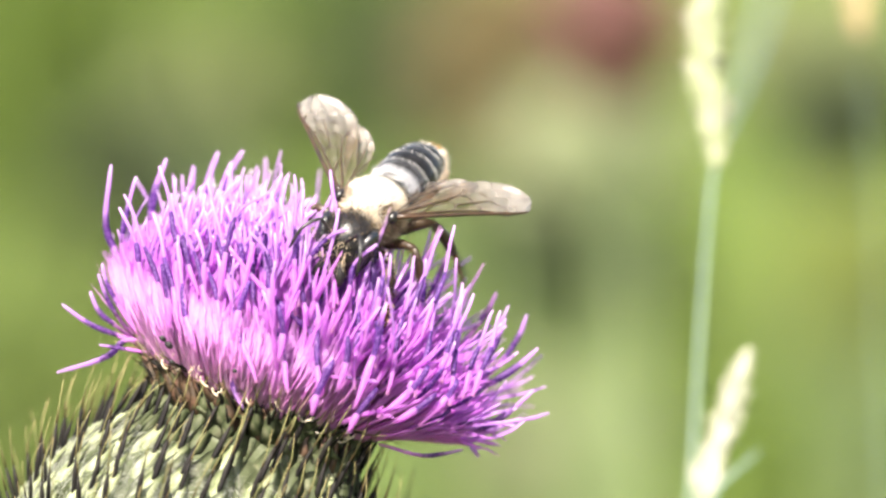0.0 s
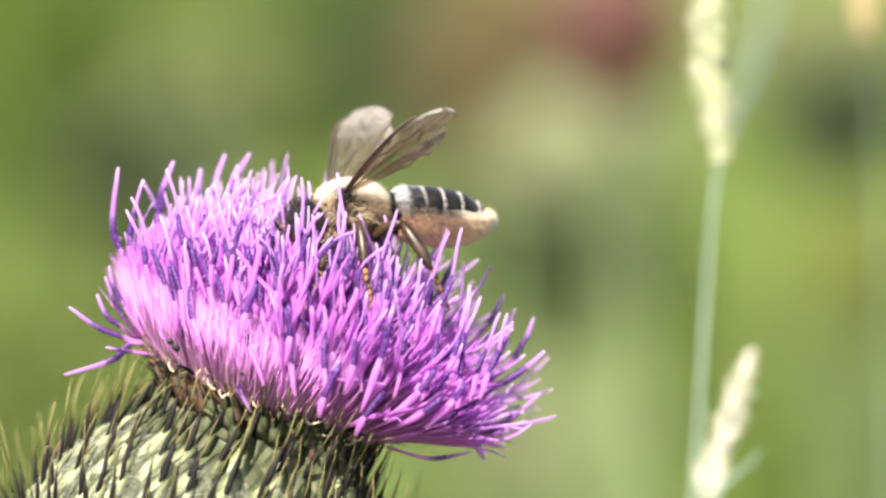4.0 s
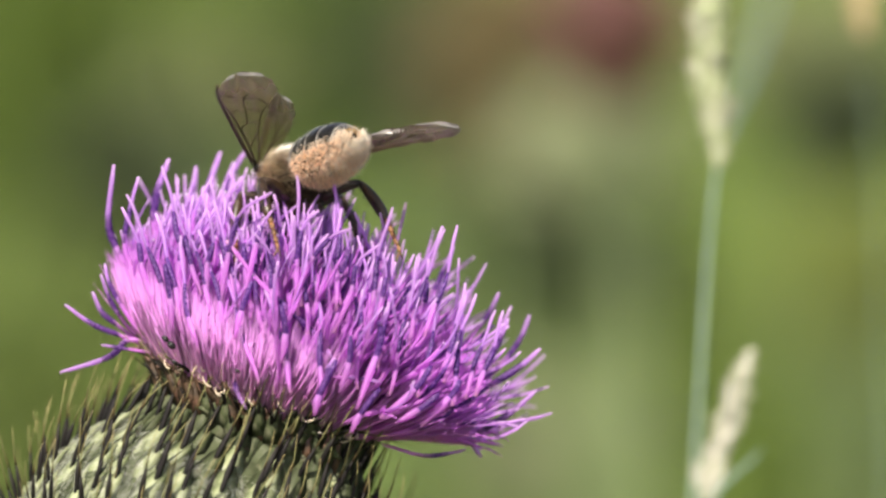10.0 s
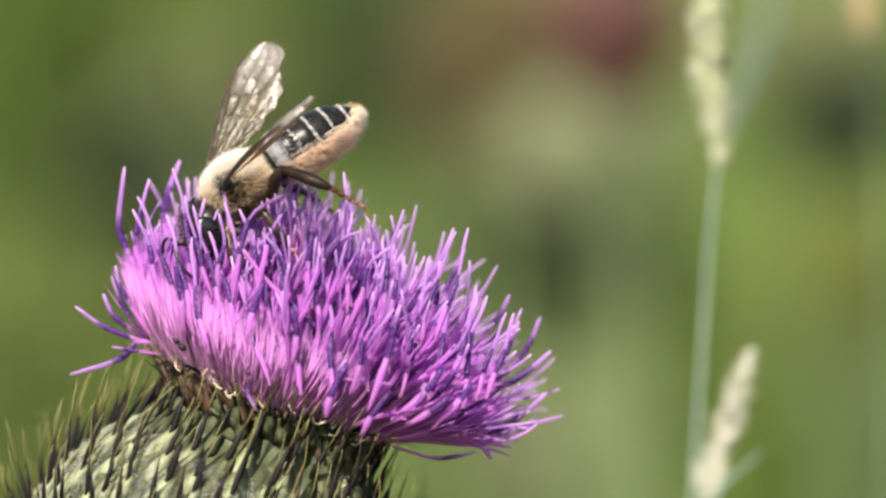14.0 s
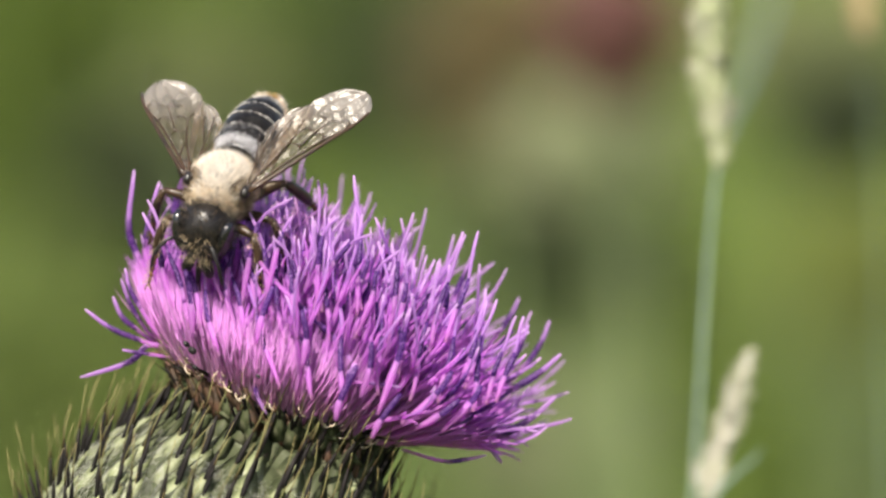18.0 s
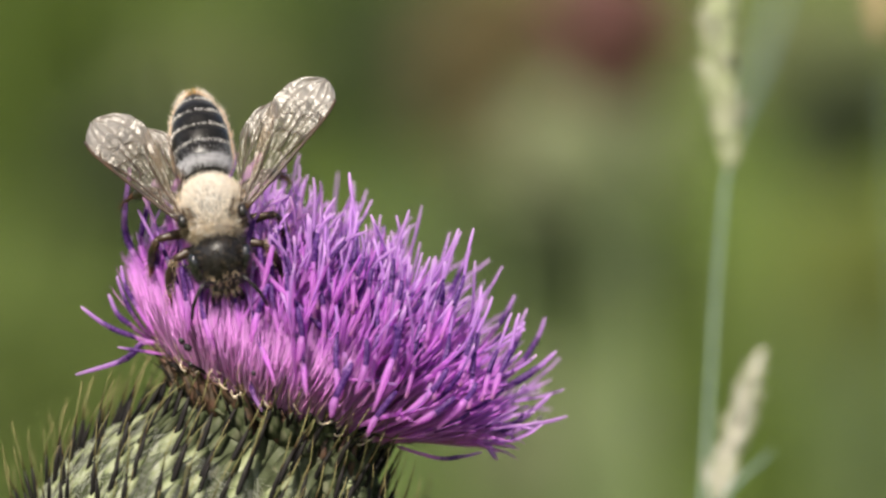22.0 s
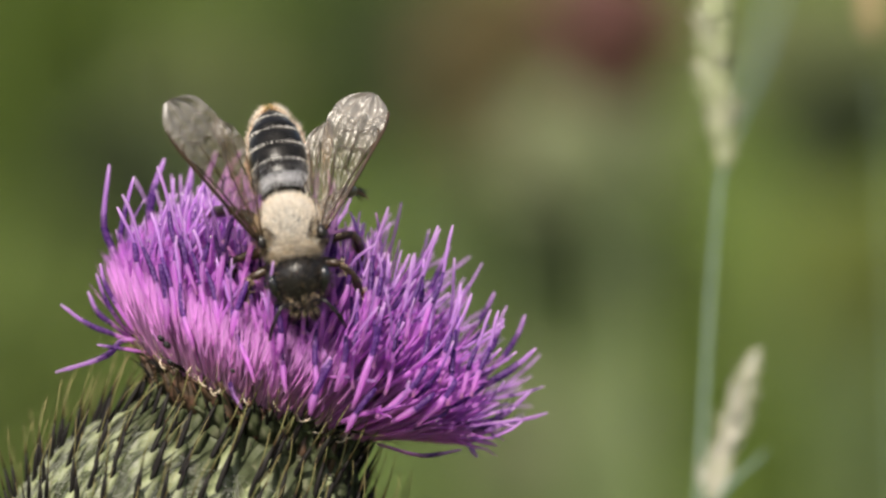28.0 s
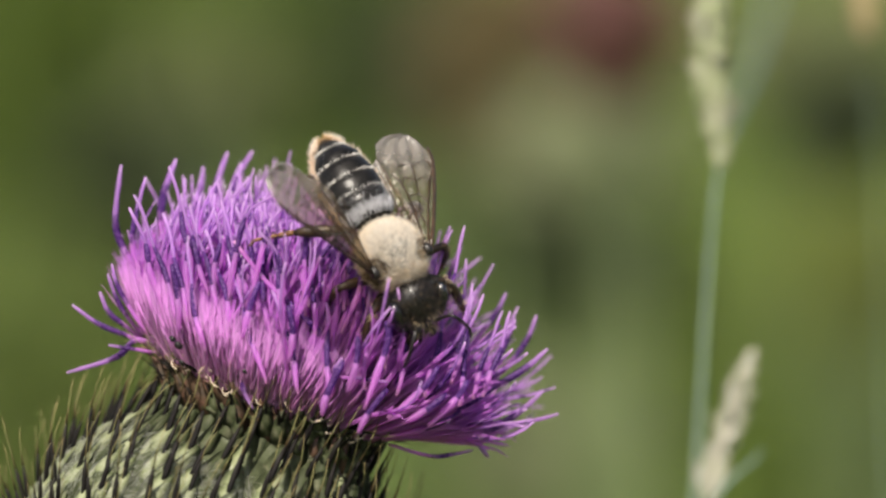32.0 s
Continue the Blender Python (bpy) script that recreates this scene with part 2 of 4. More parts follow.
def part(name, mesh, parent, label="", m=None):
    ob = new(name, mesh)
    ob.parent = parent
    if m is not None:
        ob.matrix_basis = m
    if label:
        tagged(ob, label)
    return ob


def spline(ctrl, n):
    """Points along a smooth curve through the control points."""
    c = [Vector(p) for p in ctrl]
    c = [2 * c[0] - c[1]] + c + [2 * c[-1] - c[-2]]
    out, segs = [], len(c) - 3
    for i in range(n):
        x = i / (n - 1) * segs
        k = min(int(x), segs - 1)
        t = x - k
        a, b, d, e = c[k:k + 4]
        out.append(0.5 * (2 * b + (d - a) * t + (2 * a - 5 * b + 4 * d - e) * t * t + (3 * b - a - 3 * d + e) * t ** 3))
    return out


def basis(z, x_hint):
    z = Vector(z).normalized()
    x = Vector(x_hint)
    x = (x - z * x.dot(z)).normalized()
    return Matrix((x, z.cross(x), z)).transposed().to_4x4()


# ---- ground ----
def build_ground():
    m, nt, b = material("meadow_soil")
    n1 = noise_tex(nt, 1.3, 6.0)
    n2 = noise_tex(nt, 14, 6.0)
    c1 = ramp(nt, n1.outputs[0], [(0.35, (0.045, 0.075, 0.018)), (0.5, (0.085, 0.11, 0.03)), (0.62, (0.125, 0.12, 0.05))])
    c2 = ramp(nt, n2.outputs[0], [(0.3, (0.4, 0.42, 0.35)), (0.7, (1, 1, 1))])
    c = mix_rgb(nt, "MULTIPLY", 0.8, c1.outputs[0], c2.outputs[0])
    nt.links.new(c, b.inputs["Base Color"])
    b.inputs["Roughness"].default_value = 0.9
    bump(nt, b, n2.outputs[0], 0.6, 0.02)
    g = Build()
    steps = [-400, -60, -15, -4, -1.5] + [i * 0.25 for i in range(-5, 41)] + [12, 16, 25, 60, 400]
    xs = [-400, -60, -15, -6] + [i * 0.25 for i in range(-16, 17)] + [6, 15, 60, 400]
    for y in steps:
        for x in xs:
            g.v.append(Vector((x, y, 0.05 * (noise.noise((x * 1.7, y * 1.7, 0)) - 0.55) if max(abs(x), abs(y)) < 30 else -0.03)))
            g.t.append(0)
    w = len(xs)
    for j in range(len(steps) - 1):
        for i in range(w - 1):
            g.f.append((j * w + i, j * w + i + 1, (j + 1) * w + i + 1, (j + 1) * w + i))
    return tagged(new("ground", g.mesh("ground", m)), "uneven green and brown meadow ground", "ground", kind="structure")


build_ground()


def leaf_mat(name, dark, light, trans=0.3):
    return mat_simple(name, [(0.3, dark), (0.7, light)], 40, rough=0.55, trans=trans, bump_d=1e-3)


GREEN = leaf_mat("leaf_green", (0.072, 0.122, 0.013), (0.145, 0.205, 0.034))
LIGHT_GREEN = leaf_mat("leaf_light_green", (0.10, 0.150, 0.028), (0.19, 0.25, 0.065))
DEEP_GREEN = leaf_mat("leaf_deep_green", (0.036, 0.066, 0.006), (0.070, 0.110, 0.015))
GREY_GREEN = leaf_mat("leaf_grey_green", (0.125, 0.155, 0.055), (0.225, 0.25, 0.105))
SAGE = leaf_mat("leaf_sage", (0.165, 0.195, 0.095), (0.28, 0.305, 0.165))
# near-black green: the meadow's deep shade painted as leaf colour
SHADE_GREEN = leaf_mat("leaf_shade_green", (0.02, 0.035, 0.010), (0.05, 0.065, 0.022))
LIME = leaf_mat("leaf_lime", (0.11, 0.15, 0.025), (0.19, 0.22, 0.05))
STRAW = leaf_mat("leaf_straw", (0.12, 0.092, 0.036), (0.19, 0.148, 0.066))
POLLEN = mat_simple("pollen_grain", [(0.3, (0.80, 0.76, 0.74)), (0.7, (0.92, 0.90, 0.90))], 3000, rough=0.4)
PINK = leaf_mat("petal_pink", (0.14, 0.062, 0.055), (0.24, 0.12, 0.105))
RUST = leaf_mat("bract_rust", (0.09, 0.035, 0.025), (0.16, 0.07, 0.05))


def meadow_plant(name, x, y, d, rx, ry, mat, leaves, label, category, leaf=0.05, seed=0):
    """A leafy plant that stands on the ground, with its crown round one place."""
    rng = random.Random(seed)
    c = far(x, y, d)
    s = U * d / DIST
    root = new(name)
    root.matrix_basis = Matrix.Translation((c.x, c.y, 0))
    tagged(root, label, category)
    b = Build()
    b.tube(spline([(0, 0, -0.03), (0.02, 0.01, c.z * 0.5), (0, 0, c.z)], 8), [0.0018 * d - 0.00015 * d * i for i in range(8)], 6)
    for i in range(5):
        a = rng.uniform(0, 6.28)
        e = Vector((math.cos(a) * rx * s * 0.7, math.sin(a) * rx * s * 0.7, c.z + rng.uniform(-0.5, 0.7) * ry * s))
        br = Build().tube(spline([(0, 0, c.z * 0.75), e * 0.4 + Vector((0, 0, c.z * 0.5)), e], 6), [0.0008 * d] * 5 + [0.0003 * d], 5)
        part("branch", br.mesh("branch", STEM), root)
    part("stem", b.mesh("stem", STEM), root)
    b = Build()
    for i in range(4 * leaves):
        o = Vector((rng.gauss(0, 0.5), rng.gauss(0, 0.5), rng.gauss(0, 0.5)))
        if o.length > 1.25:
            o *= 1.25 / o.length
        o = Vector((o.x * rx * s, o.y * rx * s, max(0.02 - c.z, o.z * ry * s) + c.z))
        d1 = Vector((rng.gauss(0, 1), rng.gauss(0, 1), rng.gauss(0.25, 0.7))).normalized()
        n1 = d1.orthogonal().normalized()
        L = leaf * rng.uniform(0.6, 1.3)
        side = d1.cross(n1)
        b.blade([o, o + d1 * L * 0.35, o + d1 * L * 0.7 + n1 * L * 0.05, o + d1 * L + n1 * L * 0.15],
                [L * 0.05, L * 0.18, L * 0.14, L * 0.01], side, n1, L * 0.01)
    tagged(part("foliage", b.mesh("foliage", mat), root), kind="stuff")
    return root


# ---- the meadow behind, out of focus ----
def meadow():
    P = meadow_plant
    k = 0
    # the darkest plants carry their shade in the leaf colour
    for x, y, d, rx, ry, mat, n, label in (
        (100, 120, 3.6, 230, 300, GREEN, 260, "leafy green meadow plant"),
        (50, 730, 3.0, 230, 290, LIGHT_GREEN, 320, "leafy green meadow plant with broad leaves"),
        (370, 150, 1.6, 110, 60, GREY_GREEN, 20, "grey-green downy meadow plant"),
        (290, 320, 3.0, 160, 120, SHADE_GREEN, 70, "meadow plant with deep shade in its dark green leaf colour"),
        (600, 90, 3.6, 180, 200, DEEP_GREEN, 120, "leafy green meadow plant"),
        (720, 110, 1.6, 50, 170, SHADE_GREEN, 26, "meadow plant with deep shade in its dark green leaf colour"),
        (880, 130, 1.4, 80, 150, STRAW, 170, "dry straw-coloured meadow plant"),
        (880, 400, 2.0, 110, 130, DEEP_GREEN, 70, "leafy green meadow plant"),
        (1050, 275, 1.1, 120, 50, SAGE, 110, "grey-green downy meadow plant"),
        (1075, 470, 1.1, 105, 55, SHADE_GREEN, 130, "meadow plant with deep shade in its dark green leaf colour"),
        (1015, 800, 1.2, 115, 90, SAGE, 110, "grey-green downy meadow plant low in the meadow"),
        (1130, 670, 2.4, 110, 90, GREEN, 60, "dark green meadow plant low in the meadow"),
        (1505, 220, 1.5, 95, 60, SHADE_GREEN, 90, "meadow plant behind the grass, shade in its dark green leaf colour"),
        (1430, 85, 2.0, 160, 70, GREY_GREEN, 110, "grey-green downy meadow plant behind the grass"),
        (1530, 488, 1.4, 100, 75, LIME, 80, "bright yellow-green meadow plant"),
        (1420, 620, 2.6, 170, 130, LIGHT_GREEN, 110, "leafy green meadow plant"),
        (1450, 820, 2.2, 190, 110, GREEN, 100, "green meadow plant low in the meadow"),
        (900, 560, 3.2, 220, 260, GREEN, 190, "leafy green meadow plant"),
    ):
        k += 1
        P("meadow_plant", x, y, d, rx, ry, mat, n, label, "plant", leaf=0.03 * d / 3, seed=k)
    # a far thistle flower: pink above, rusty bracts below
    r = P("far_thistle", 1090, 34, 0.8, 36, 26, PINK, 45, "far dull pink thistle flower over rusty bracts", "flower", leaf=0.010, seed=40)
    b = Build()
    rng = random.Random(5)
    c = far(1098, 100, 0.8)
    c.x -= r.matrix_basis.translation.x
    c.y -= r.matrix_basis.translation.y
    s = U * 0.8 / DIST
    for i in range(95):
        d1 = Vector((rng.gauss(0, 1), rng.gauss(0, 1), rng.gauss(0.3, 0.8))).normalized()
        o = c + Vector((d1.x * 37 * s, d1.y * 37 * s, d1.z * 36 * s))
        n1 = d1.orthogonal().normalized()
        b.blade([o - d1 * 0.002, o + d1 * 0.002, o + d1 * 0.006], [0.0026, 0.0032, 0.0004], d1.cross(n1), n1, 0.0002)
    tagged(part("bract_cup", b.mesh("bract_cup", RUST), r), kind="stuff")
    # low grass all over the ground
    b = Build()
    rng = random.Random(9)
    for i in range(34000):
        if i < 9000:
            y = rng.uniform(0.9, 10) + rng.gauss(0, 0.4)
            x = rng.gauss(0, 0.32) * (0.5 + y * 0.22)
        else:
            y, x = rng.gauss(3.5, 3.2), rng.gauss(0, 2.2)
        h = rng.uniform(0.05, 0.20)
        a = rng.uniform(0, 6.28)
        lean = Vector((math.cos(a), math.sin(a), 0)) * h * rng.uniform(0.1, 0.6)
        o = Vector((x, y, -0.04))
        sd = Vector((-math.sin(a), math.cos(a), 0))
        b.blade([o, o + Vector((0, 0, h * 0.55)) + lean * 0.3, o + Vector((0, 0, h)) + lean], [0.004, 0.0035, 0.0005], sd, Vector((math.cos(a), math.sin(a), 0)), 0.0006)
    tagged(new("meadow_grass", b.mesh("meadow_grass", GREEN)), "short green grass over the meadow", "grass", kind="stuff")


meadow()

HUSK = mat_simple("grass_husk", [(0.3, (0.28, 0.30, 0.19)), (0.7, (0.46, 0.46, 0.335))], 900, rough=0.6, trans=0.3)
HUSK_GREEN = mat_simple("grass_husk_green", [(0.3, (0.24, 0.29, 0.14)), (0.7, (0.40, 0.43, 0.25))], 900, rough=0.6, trans=0.3)
CREAM_HUSK = mat_simple("grass_husk_cream", [(0.3, (0.44, 0.44, 0.35)), (0.7, (0.64, 0.61, 0.53))], 900, rough=0.6, trans=0.3)
CULM = mat_simple("grass_culm", [(0.3, (0.13, 0.185, 0.14)), (0.7, (0.185, 0.25, 0.19))], 700, rough=0.5, trans=0.1)
GOLD = mat_simple("grass_husk_gold", [(0.3, (0.36, 0.28, 0.14)), (0.7, (0.50, 0.41, 0.24))], 900, rough=0.6, trans=0.3)


def grass_stalk(label, line, d, width, head, mats, seed):
    """A flowering grass: a culm from the ground through the places of line, with an ear of spikelets along head."""
    rng = random.Random(seed)
    s = U * d / DIST
    pts = [far(x, y, d) for x, y in line]
    foot = Vector((pts[0].x - 0.02, pts[0].y, 0))
    root = new("grass_stalk")
    root.matrix_basis = Matrix.Translation(foot)
    tagged(root, label, "grass", group="flowering grasses")
    local = [p - foot for p in pts]
    # one bow from the ground up to the first place, then through the others
    low, bow = Vector((0, 0, -0.03)), local[0] - (local[1] - local[0]).normalized() * 0.3
    stem = [low * (1 - q) ** 2 + bow * 2 * q * (1 - q) + local[0] * q * q for q in (i / 14 for i in range(14))] + spline(local, 16)
    n = 30
    part("culm", Build().tube(stem, [width * s * (1.25 - 0.7 * i / n) for i in range(n)], 8).mesh("culm", CULM), root, "slender blue-green culm")
    if not head:
        return root
    hp = spline([far(x, y, d) - foot for x, y, r in head], 40)
    part("ear_axis", Build().tube(hp, [width * s * 0.4] * 40, 6).mesh("ear_axis", mats[0]), root)
    rad = np.interp(np.linspace(0, 1, 40), np.linspace(0, 1, len(head)), [r for x, y, r in head])
    kinds = []
    for v in range(4):
        b = Build()
        L = 1.0
        for j in range(5):
            sg = -1 if j % 2 else 1
            o = Vector((0, 0, 0.12 * j))
            d1 = Vector((0.22 * sg * rng.uniform(0.7, 1.3), rng.uniform(-0.1, 0.1), 1)).normalized()
            b.blade([o, o + d1 * 0.22, o + d1 * 0.5, o + d1 * 0.85], [0.06, 0.15, 0.11, 0.01], (0.3, 1, 0), (sg, -0.2, -0.15), 0.06)
        kinds.append(b.mesh("spikelet", mats[v % len(mats)]))
    for i in range(1, 39):
        for q in range(3):
            up = (hp[min(i + 1, 39)] - hp[i - 1]).normalized()
            a = rng.choice((0, math.pi)) + rng.gauss(0, 0.6)
            out = Vector((math.cos(a), math.sin(a), 0))
            r = float(rad[i]) * s
            dirn = (up * 1.0 + out * rng.uniform(0.15, 0.62)).normalized()
            m = Matrix.Translation(hp[i] + out * r * (0.7 if rng.random() < 0.05 else 0.25)) @ basis(dirn, out) @ Matrix.Scale(r * rng.uniform(1.7, 2.7), 4)
            part("spikelet", kinds[rng.randrange(4)], root, m=m)
    return root


STALK = grass_stalk("pale green flowering grass stalk with a blue-green culm", [(1226, 900), (1238, 700), (1250, 500), (1264, 340), (1270, 296)], 0.348, 6.5,
                    [(1273, 306, 9), (1268, 230, 19), (1256, 150, 17), (1249, 60, 19), (1256, -60, 16)], (HUSK, HUSK_GREEN), 3)
SPRIG = grass_stalk("short pale grass ear beside the taller stalk", [(1225, 1000), (1255, 860)], 0.345, 6.5,
                    [(1242, 895, 16), (1266, 820, 13), (1296, 730, 14), (1325, 628, 7)], (CREAM_HUSK, HUSK), 4)
FAR_STALK = grass_stalk("golden grass ear far behind", [(1560, 600), (1545, 300), (1530, 130)], 0.40, 2,
                        [(1532, 70, 8), (1528, 30, 13), (1520, -40, 15)], (GOLD,), 6)


def grass_leaf(root, line, widths):
    """A long leaf blade that leaves the culm and leans away behind it."""
    o = root.matrix_basis.translation
    pts = spline([far(x, y, d) - o for x, y, d in line], 16)
    w = np.interp(np.linspace(0, 1, 16), np.linspace(0, 1, len(widths)), widths)
    part("leaf", Build().blade(pts, [float(v) * U * 1.3 for v in w], (0.9, 0.3, 0.1), (-0.3, 0.95, 0.1), 1.5 * U).mesh("leaf", CULM), root, "narrow blue-green leaf blade")


grass_leaf(STALK, [(1258, 350, 0.349), (1288, 240, 0.375), (1335, 100, 0.43), (1390, -100, 0.50)], [1, 4, 9, 7])
grass_leaf(SPRIG, [(1258, 890, 0.338), (1290, 850, 0.340), (1325, 820, 0.344), (1350, 795, 0.347)], [3, 6, 6, 2])


# ---- the thistle ----
BASE = at(480, 656, 0)            # middle of the flower's base
AXIS = (RIGHT * 0.385 + UP * 0.92 + BACK * 0.07).normalized()
FAN = (RIGHT * 0.18 + UP * 0.98 + BACK * 0.06).normalized()    # the way its florets lean
HEAD = basis(AXIS, RIGHT)         # the head's own turn: x to the side, y away from the viewer, z along its axis
GLOBE = at(350, 1066, 0)


def swell(c):
    """How far the globe swells beyond an ellipsoid, by the cosine of the angle from its axis."""
    th = math.degrees(math.acos(max(-1, min(1, c))))
    return 1 + 0.20 * math.exp(-((th - 19) / 12) ** 2)


def floret_mesh(name, length, bend, sweep, style, rng, mat, b=None, m=None):
    """One floret: slim tube, swollen limb with narrow lobes, dark anther tube, long style; bends in its own xz plane."""
    own = b is None
    b = b or Build()
    m = m or Matrix.Identity(4)
    n = 15
    pts, p = [], Vector((0, 0, 0))
    ph, side = rng.uniform(0, 6.28), rng.uniform(-1, 1)
    for i in range(n):
        pts.append(m @ p)
        t = i / (n - 1)
        a = bend * (t ** 1.6) + sweep * (math.sin(t * 6.0 + ph) - math.sin(ph)) * t
        y = side * 0.35 * t * t + 1.2 * sweep * math.sin(5 * t + 2 * ph) * t
        p = p + Vector((math.sin(a), math.sin(y), math.cos(a))).normalized() * length / (n - 1)
    kind = rng.random()
    fat = rng.uniform(0.68, 1.0) * U
    b.turn(0.2)
    if kind > 0.12:
        # closed limb: one smooth spindle with a few free lobes
        prof = np.interp(np.linspace(0, 1, n), [0, 0.25, 0.5, 0.68, 0.85, 1], [4.6, 4.6, 5.2, 5.0, 2.8, 0.6])
        k, e = 9, 10
        stop = n if not style else 12
        b.tube(pts[:stop], [r * fat for r in np.interp(np.linspace(0, 1, stop), np.linspace(0, 1, n), prof)], 6, v0=0.0, v1=0.8)
    else:
        k, e = (7, 11) if style else (9, n - 1)
        prof = np.interp(np.linspace(0, 1, k + 1), [0, 0.35, 0.6, 0.85, 1], [2.4, 2.3, 3.6, 6.2, 5.2])
        b.tube(pts[:k + 1], [r * fat for r in prof], 6, v0=0.0, v1=0.55)
    d = (pts[k] - pts[k - 1]).normalized()
    x = d.orthogonal().normalized()
    y = d.cross(x)
    for j in range(3):
        # narrow free lobes of the limb
        g = 2.094 * j + ph + rng.uniform(-0.3, 0.3)
        out = x * math.cos(g) + y * math.sin(g)
        L, wide = rng.uniform(38, 80) * U, rng.uniform(0.08, 0.36)
        o = pts[k - 1] + out * 3.6 * U
        q = [o, o + d * L * 0.35 + out * (1.5 * U + L * 0.12 * wide), o + d * L * 0.72 + out * (1.5 * U + L * 0.5 * wide), o + d * L + out * (L * wide * rng.uniform(0.6, 1.3))]
        b.tube(q, [2.0 * U, 2.3 * U, 1.7 * U, 0.5 * U], 4, v0=0.4, v1=0.95)
    if kind <= 0.12:
        b.turn(0.5)
        prof = np.interp(np.linspace(0, 1, e - k + 2), [0, 0.3, 0.85, 1], [3.4, 5.2, 4.8, 3.0])
        b.tube(pts[k - 1:e + 1], [r * fat for r in prof], 6)
    if style:
        b.turn(0.9)
        prof = np.interp(np.linspace(0, 1, n - e + 1), [0, 0.5, 0.85, 1], [2.5, 2.7, 3.0, 1.8])
        b.tube(pts[e - 1:], [r * fat for r in prof], 5)
    return b.mesh(name, mat) if own else None


def build_thistle():
    rng = random.Random(12)
    root = new("thistle")
    foot = Vector((GLOBE.x - 0.03, GLOBE.y + 0.01, 0))
    root.matrix_basis = Matrix.Translation(foot)
    tagged(root, "purple thistle in full bloom on a spiny green head", "flower")
    # stem from the ground to the globe
    g = GLOBE - foot
    low = g - AXIS * 340 * U
    n = 26
    pts = spline([(0, 0, -0.03), (0.004, 0, 0.25), (0.012, 0, 0.5), low - AXIS * 0.03, low + AXIS * 60 * U], n)
    part("stem", Build().tube(pts, [0.0055 - 0.0028 * i / n for i in range(n)], 10).mesh("stem", STEM), root, "ribbed green stem")
    # globe of the involucre
    gm = Matrix.Translation(g) @ HEAD @ Matrix.Diagonal((345 * U, 345 * U, 345 * U, 1)) @ Matrix.Rotation(radians(-90), 4, "Y")
    shape = lambda d: swell(d.x) + 0.02 * noise.noise(d * 5)
    globe = part("involucre", Build().ball(gm, 26, 40, shape).mesh("involucre", INVOLUCRE), root, "round green spiny bract globe")
    # receptacle under the florets
    rm = Matrix.Translation(BASE - foot - AXIS * 48 * U) @ HEAD @ Matrix.Diagonal((186 * U, 186 * U, 100 * U, 1)) @ Matrix.Rotation(radians(-90), 4, "Y")
    part("receptacle", Build().ball(rm, 12, 28).mesh("receptacle", REDDISH), root)
    # outer bracts in a spiral
    kinds = []
    for v in range(8):
        b = Build()
        L = rng.uniform(84, 100) * U
        sp = rng.uniform(50, 90) * U
        # the scale lies flat on the globe
        q = [Vector((-5 * U, 0, -30 * U)), Vector((0, 0, L * 0.15)), Vector((2 * U, 0, L * 0.5)), Vector((3 * U, 0, L * 0.8))]
        b.turn(0.3)
        b.blade(q, [25 * U, 24 * U, 16 * U, 1.0 * U], (0, 1, 0), (1, 0, 0), 1.2 * U, 0.0, 1.0)
        # its dark keel bends away from it into a long thin spine
        b.turn(0.9)
        lean = rng.uniform(0.45, 0.85)
        d = Vector((math.sin(lean), rng.uniform(-0.06, 0.06), math.cos(lean)))
        k = [Vector((3 * U, 0, L * 0.34)), Vector((8 * U, 0, L * 0.50)), Vector((10 * U, 0, L * 0.54)) + d * 22 * U, Vector((10 * U, 0, L * 0.54)) + d * 50 * U]
        b.tube(k, [1.8 * U, 5.2 * U, 5.4 * U, 2.2 * U], 6, flat=0.8, up=(1, 0, 0), v0=0.0, v1=0.42)
        side = Vector((rng.uniform(-0.25, 0.05), rng.uniform(-0.1, 0.1), 0.1))
        b.tube([k[3] - d * 5 * U, k[3] + d * sp * 0.3, k[3] + (d + side * 0.6).normalized() * sp * 0.65, k[3] + (d + side).normalized() * sp],
               [2.0 * U, 1.2 * U, 0.9 * U, 0.3 * U], 5, v0=0.42, v1=1.0)
        kinds.append((b.mesh("bract", SHADED_BRACT), b.mesh("bract", BRACT)))
    bract_kinds = kinds
    count = 330
    for i in range(count):
        c = math.cos(radians(17)) + (math.cos(radians(100)) - math.cos(radians(17))) * ((i + 0.5) / count) ** 1.12
        ph = i * 2.399963 + rng.uniform(-0.08, 0.08)
        sn = math.sqrt(1 - c * c)
        th = math.acos(c)

        def skin_at(a):
            return HEAD @ Vector((math.sin(a) * math.cos(ph) * 343, math.sin(a) * math.sin(ph) * 343, math.cos(a) * 343)) * swell(math.cos(a)) * U

        up = (skin_at(th - 0.16) - skin_at(th)).normalized()
        across = HEAD @ Vector((-math.sin(ph), math.cos(ph), 0))
        out = across.cross(-up).normalized()
        if out.dot(skin_at(th)) < 0:
            out = -out
        up = (up + out * rng.uniform(0.02, 0.10)).normalized()
        m = Matrix.Translation(g + skin_at(th)) @ basis(up, out) @ Matrix.Rotation(rng.uniform(-0.12, 0.12), 4, "X")
        # within about 43 degrees of the axis the copy with painted shade
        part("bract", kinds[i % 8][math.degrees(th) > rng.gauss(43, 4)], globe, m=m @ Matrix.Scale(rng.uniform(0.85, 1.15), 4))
    # white cobweb hairs between the bracts
    b = Build()
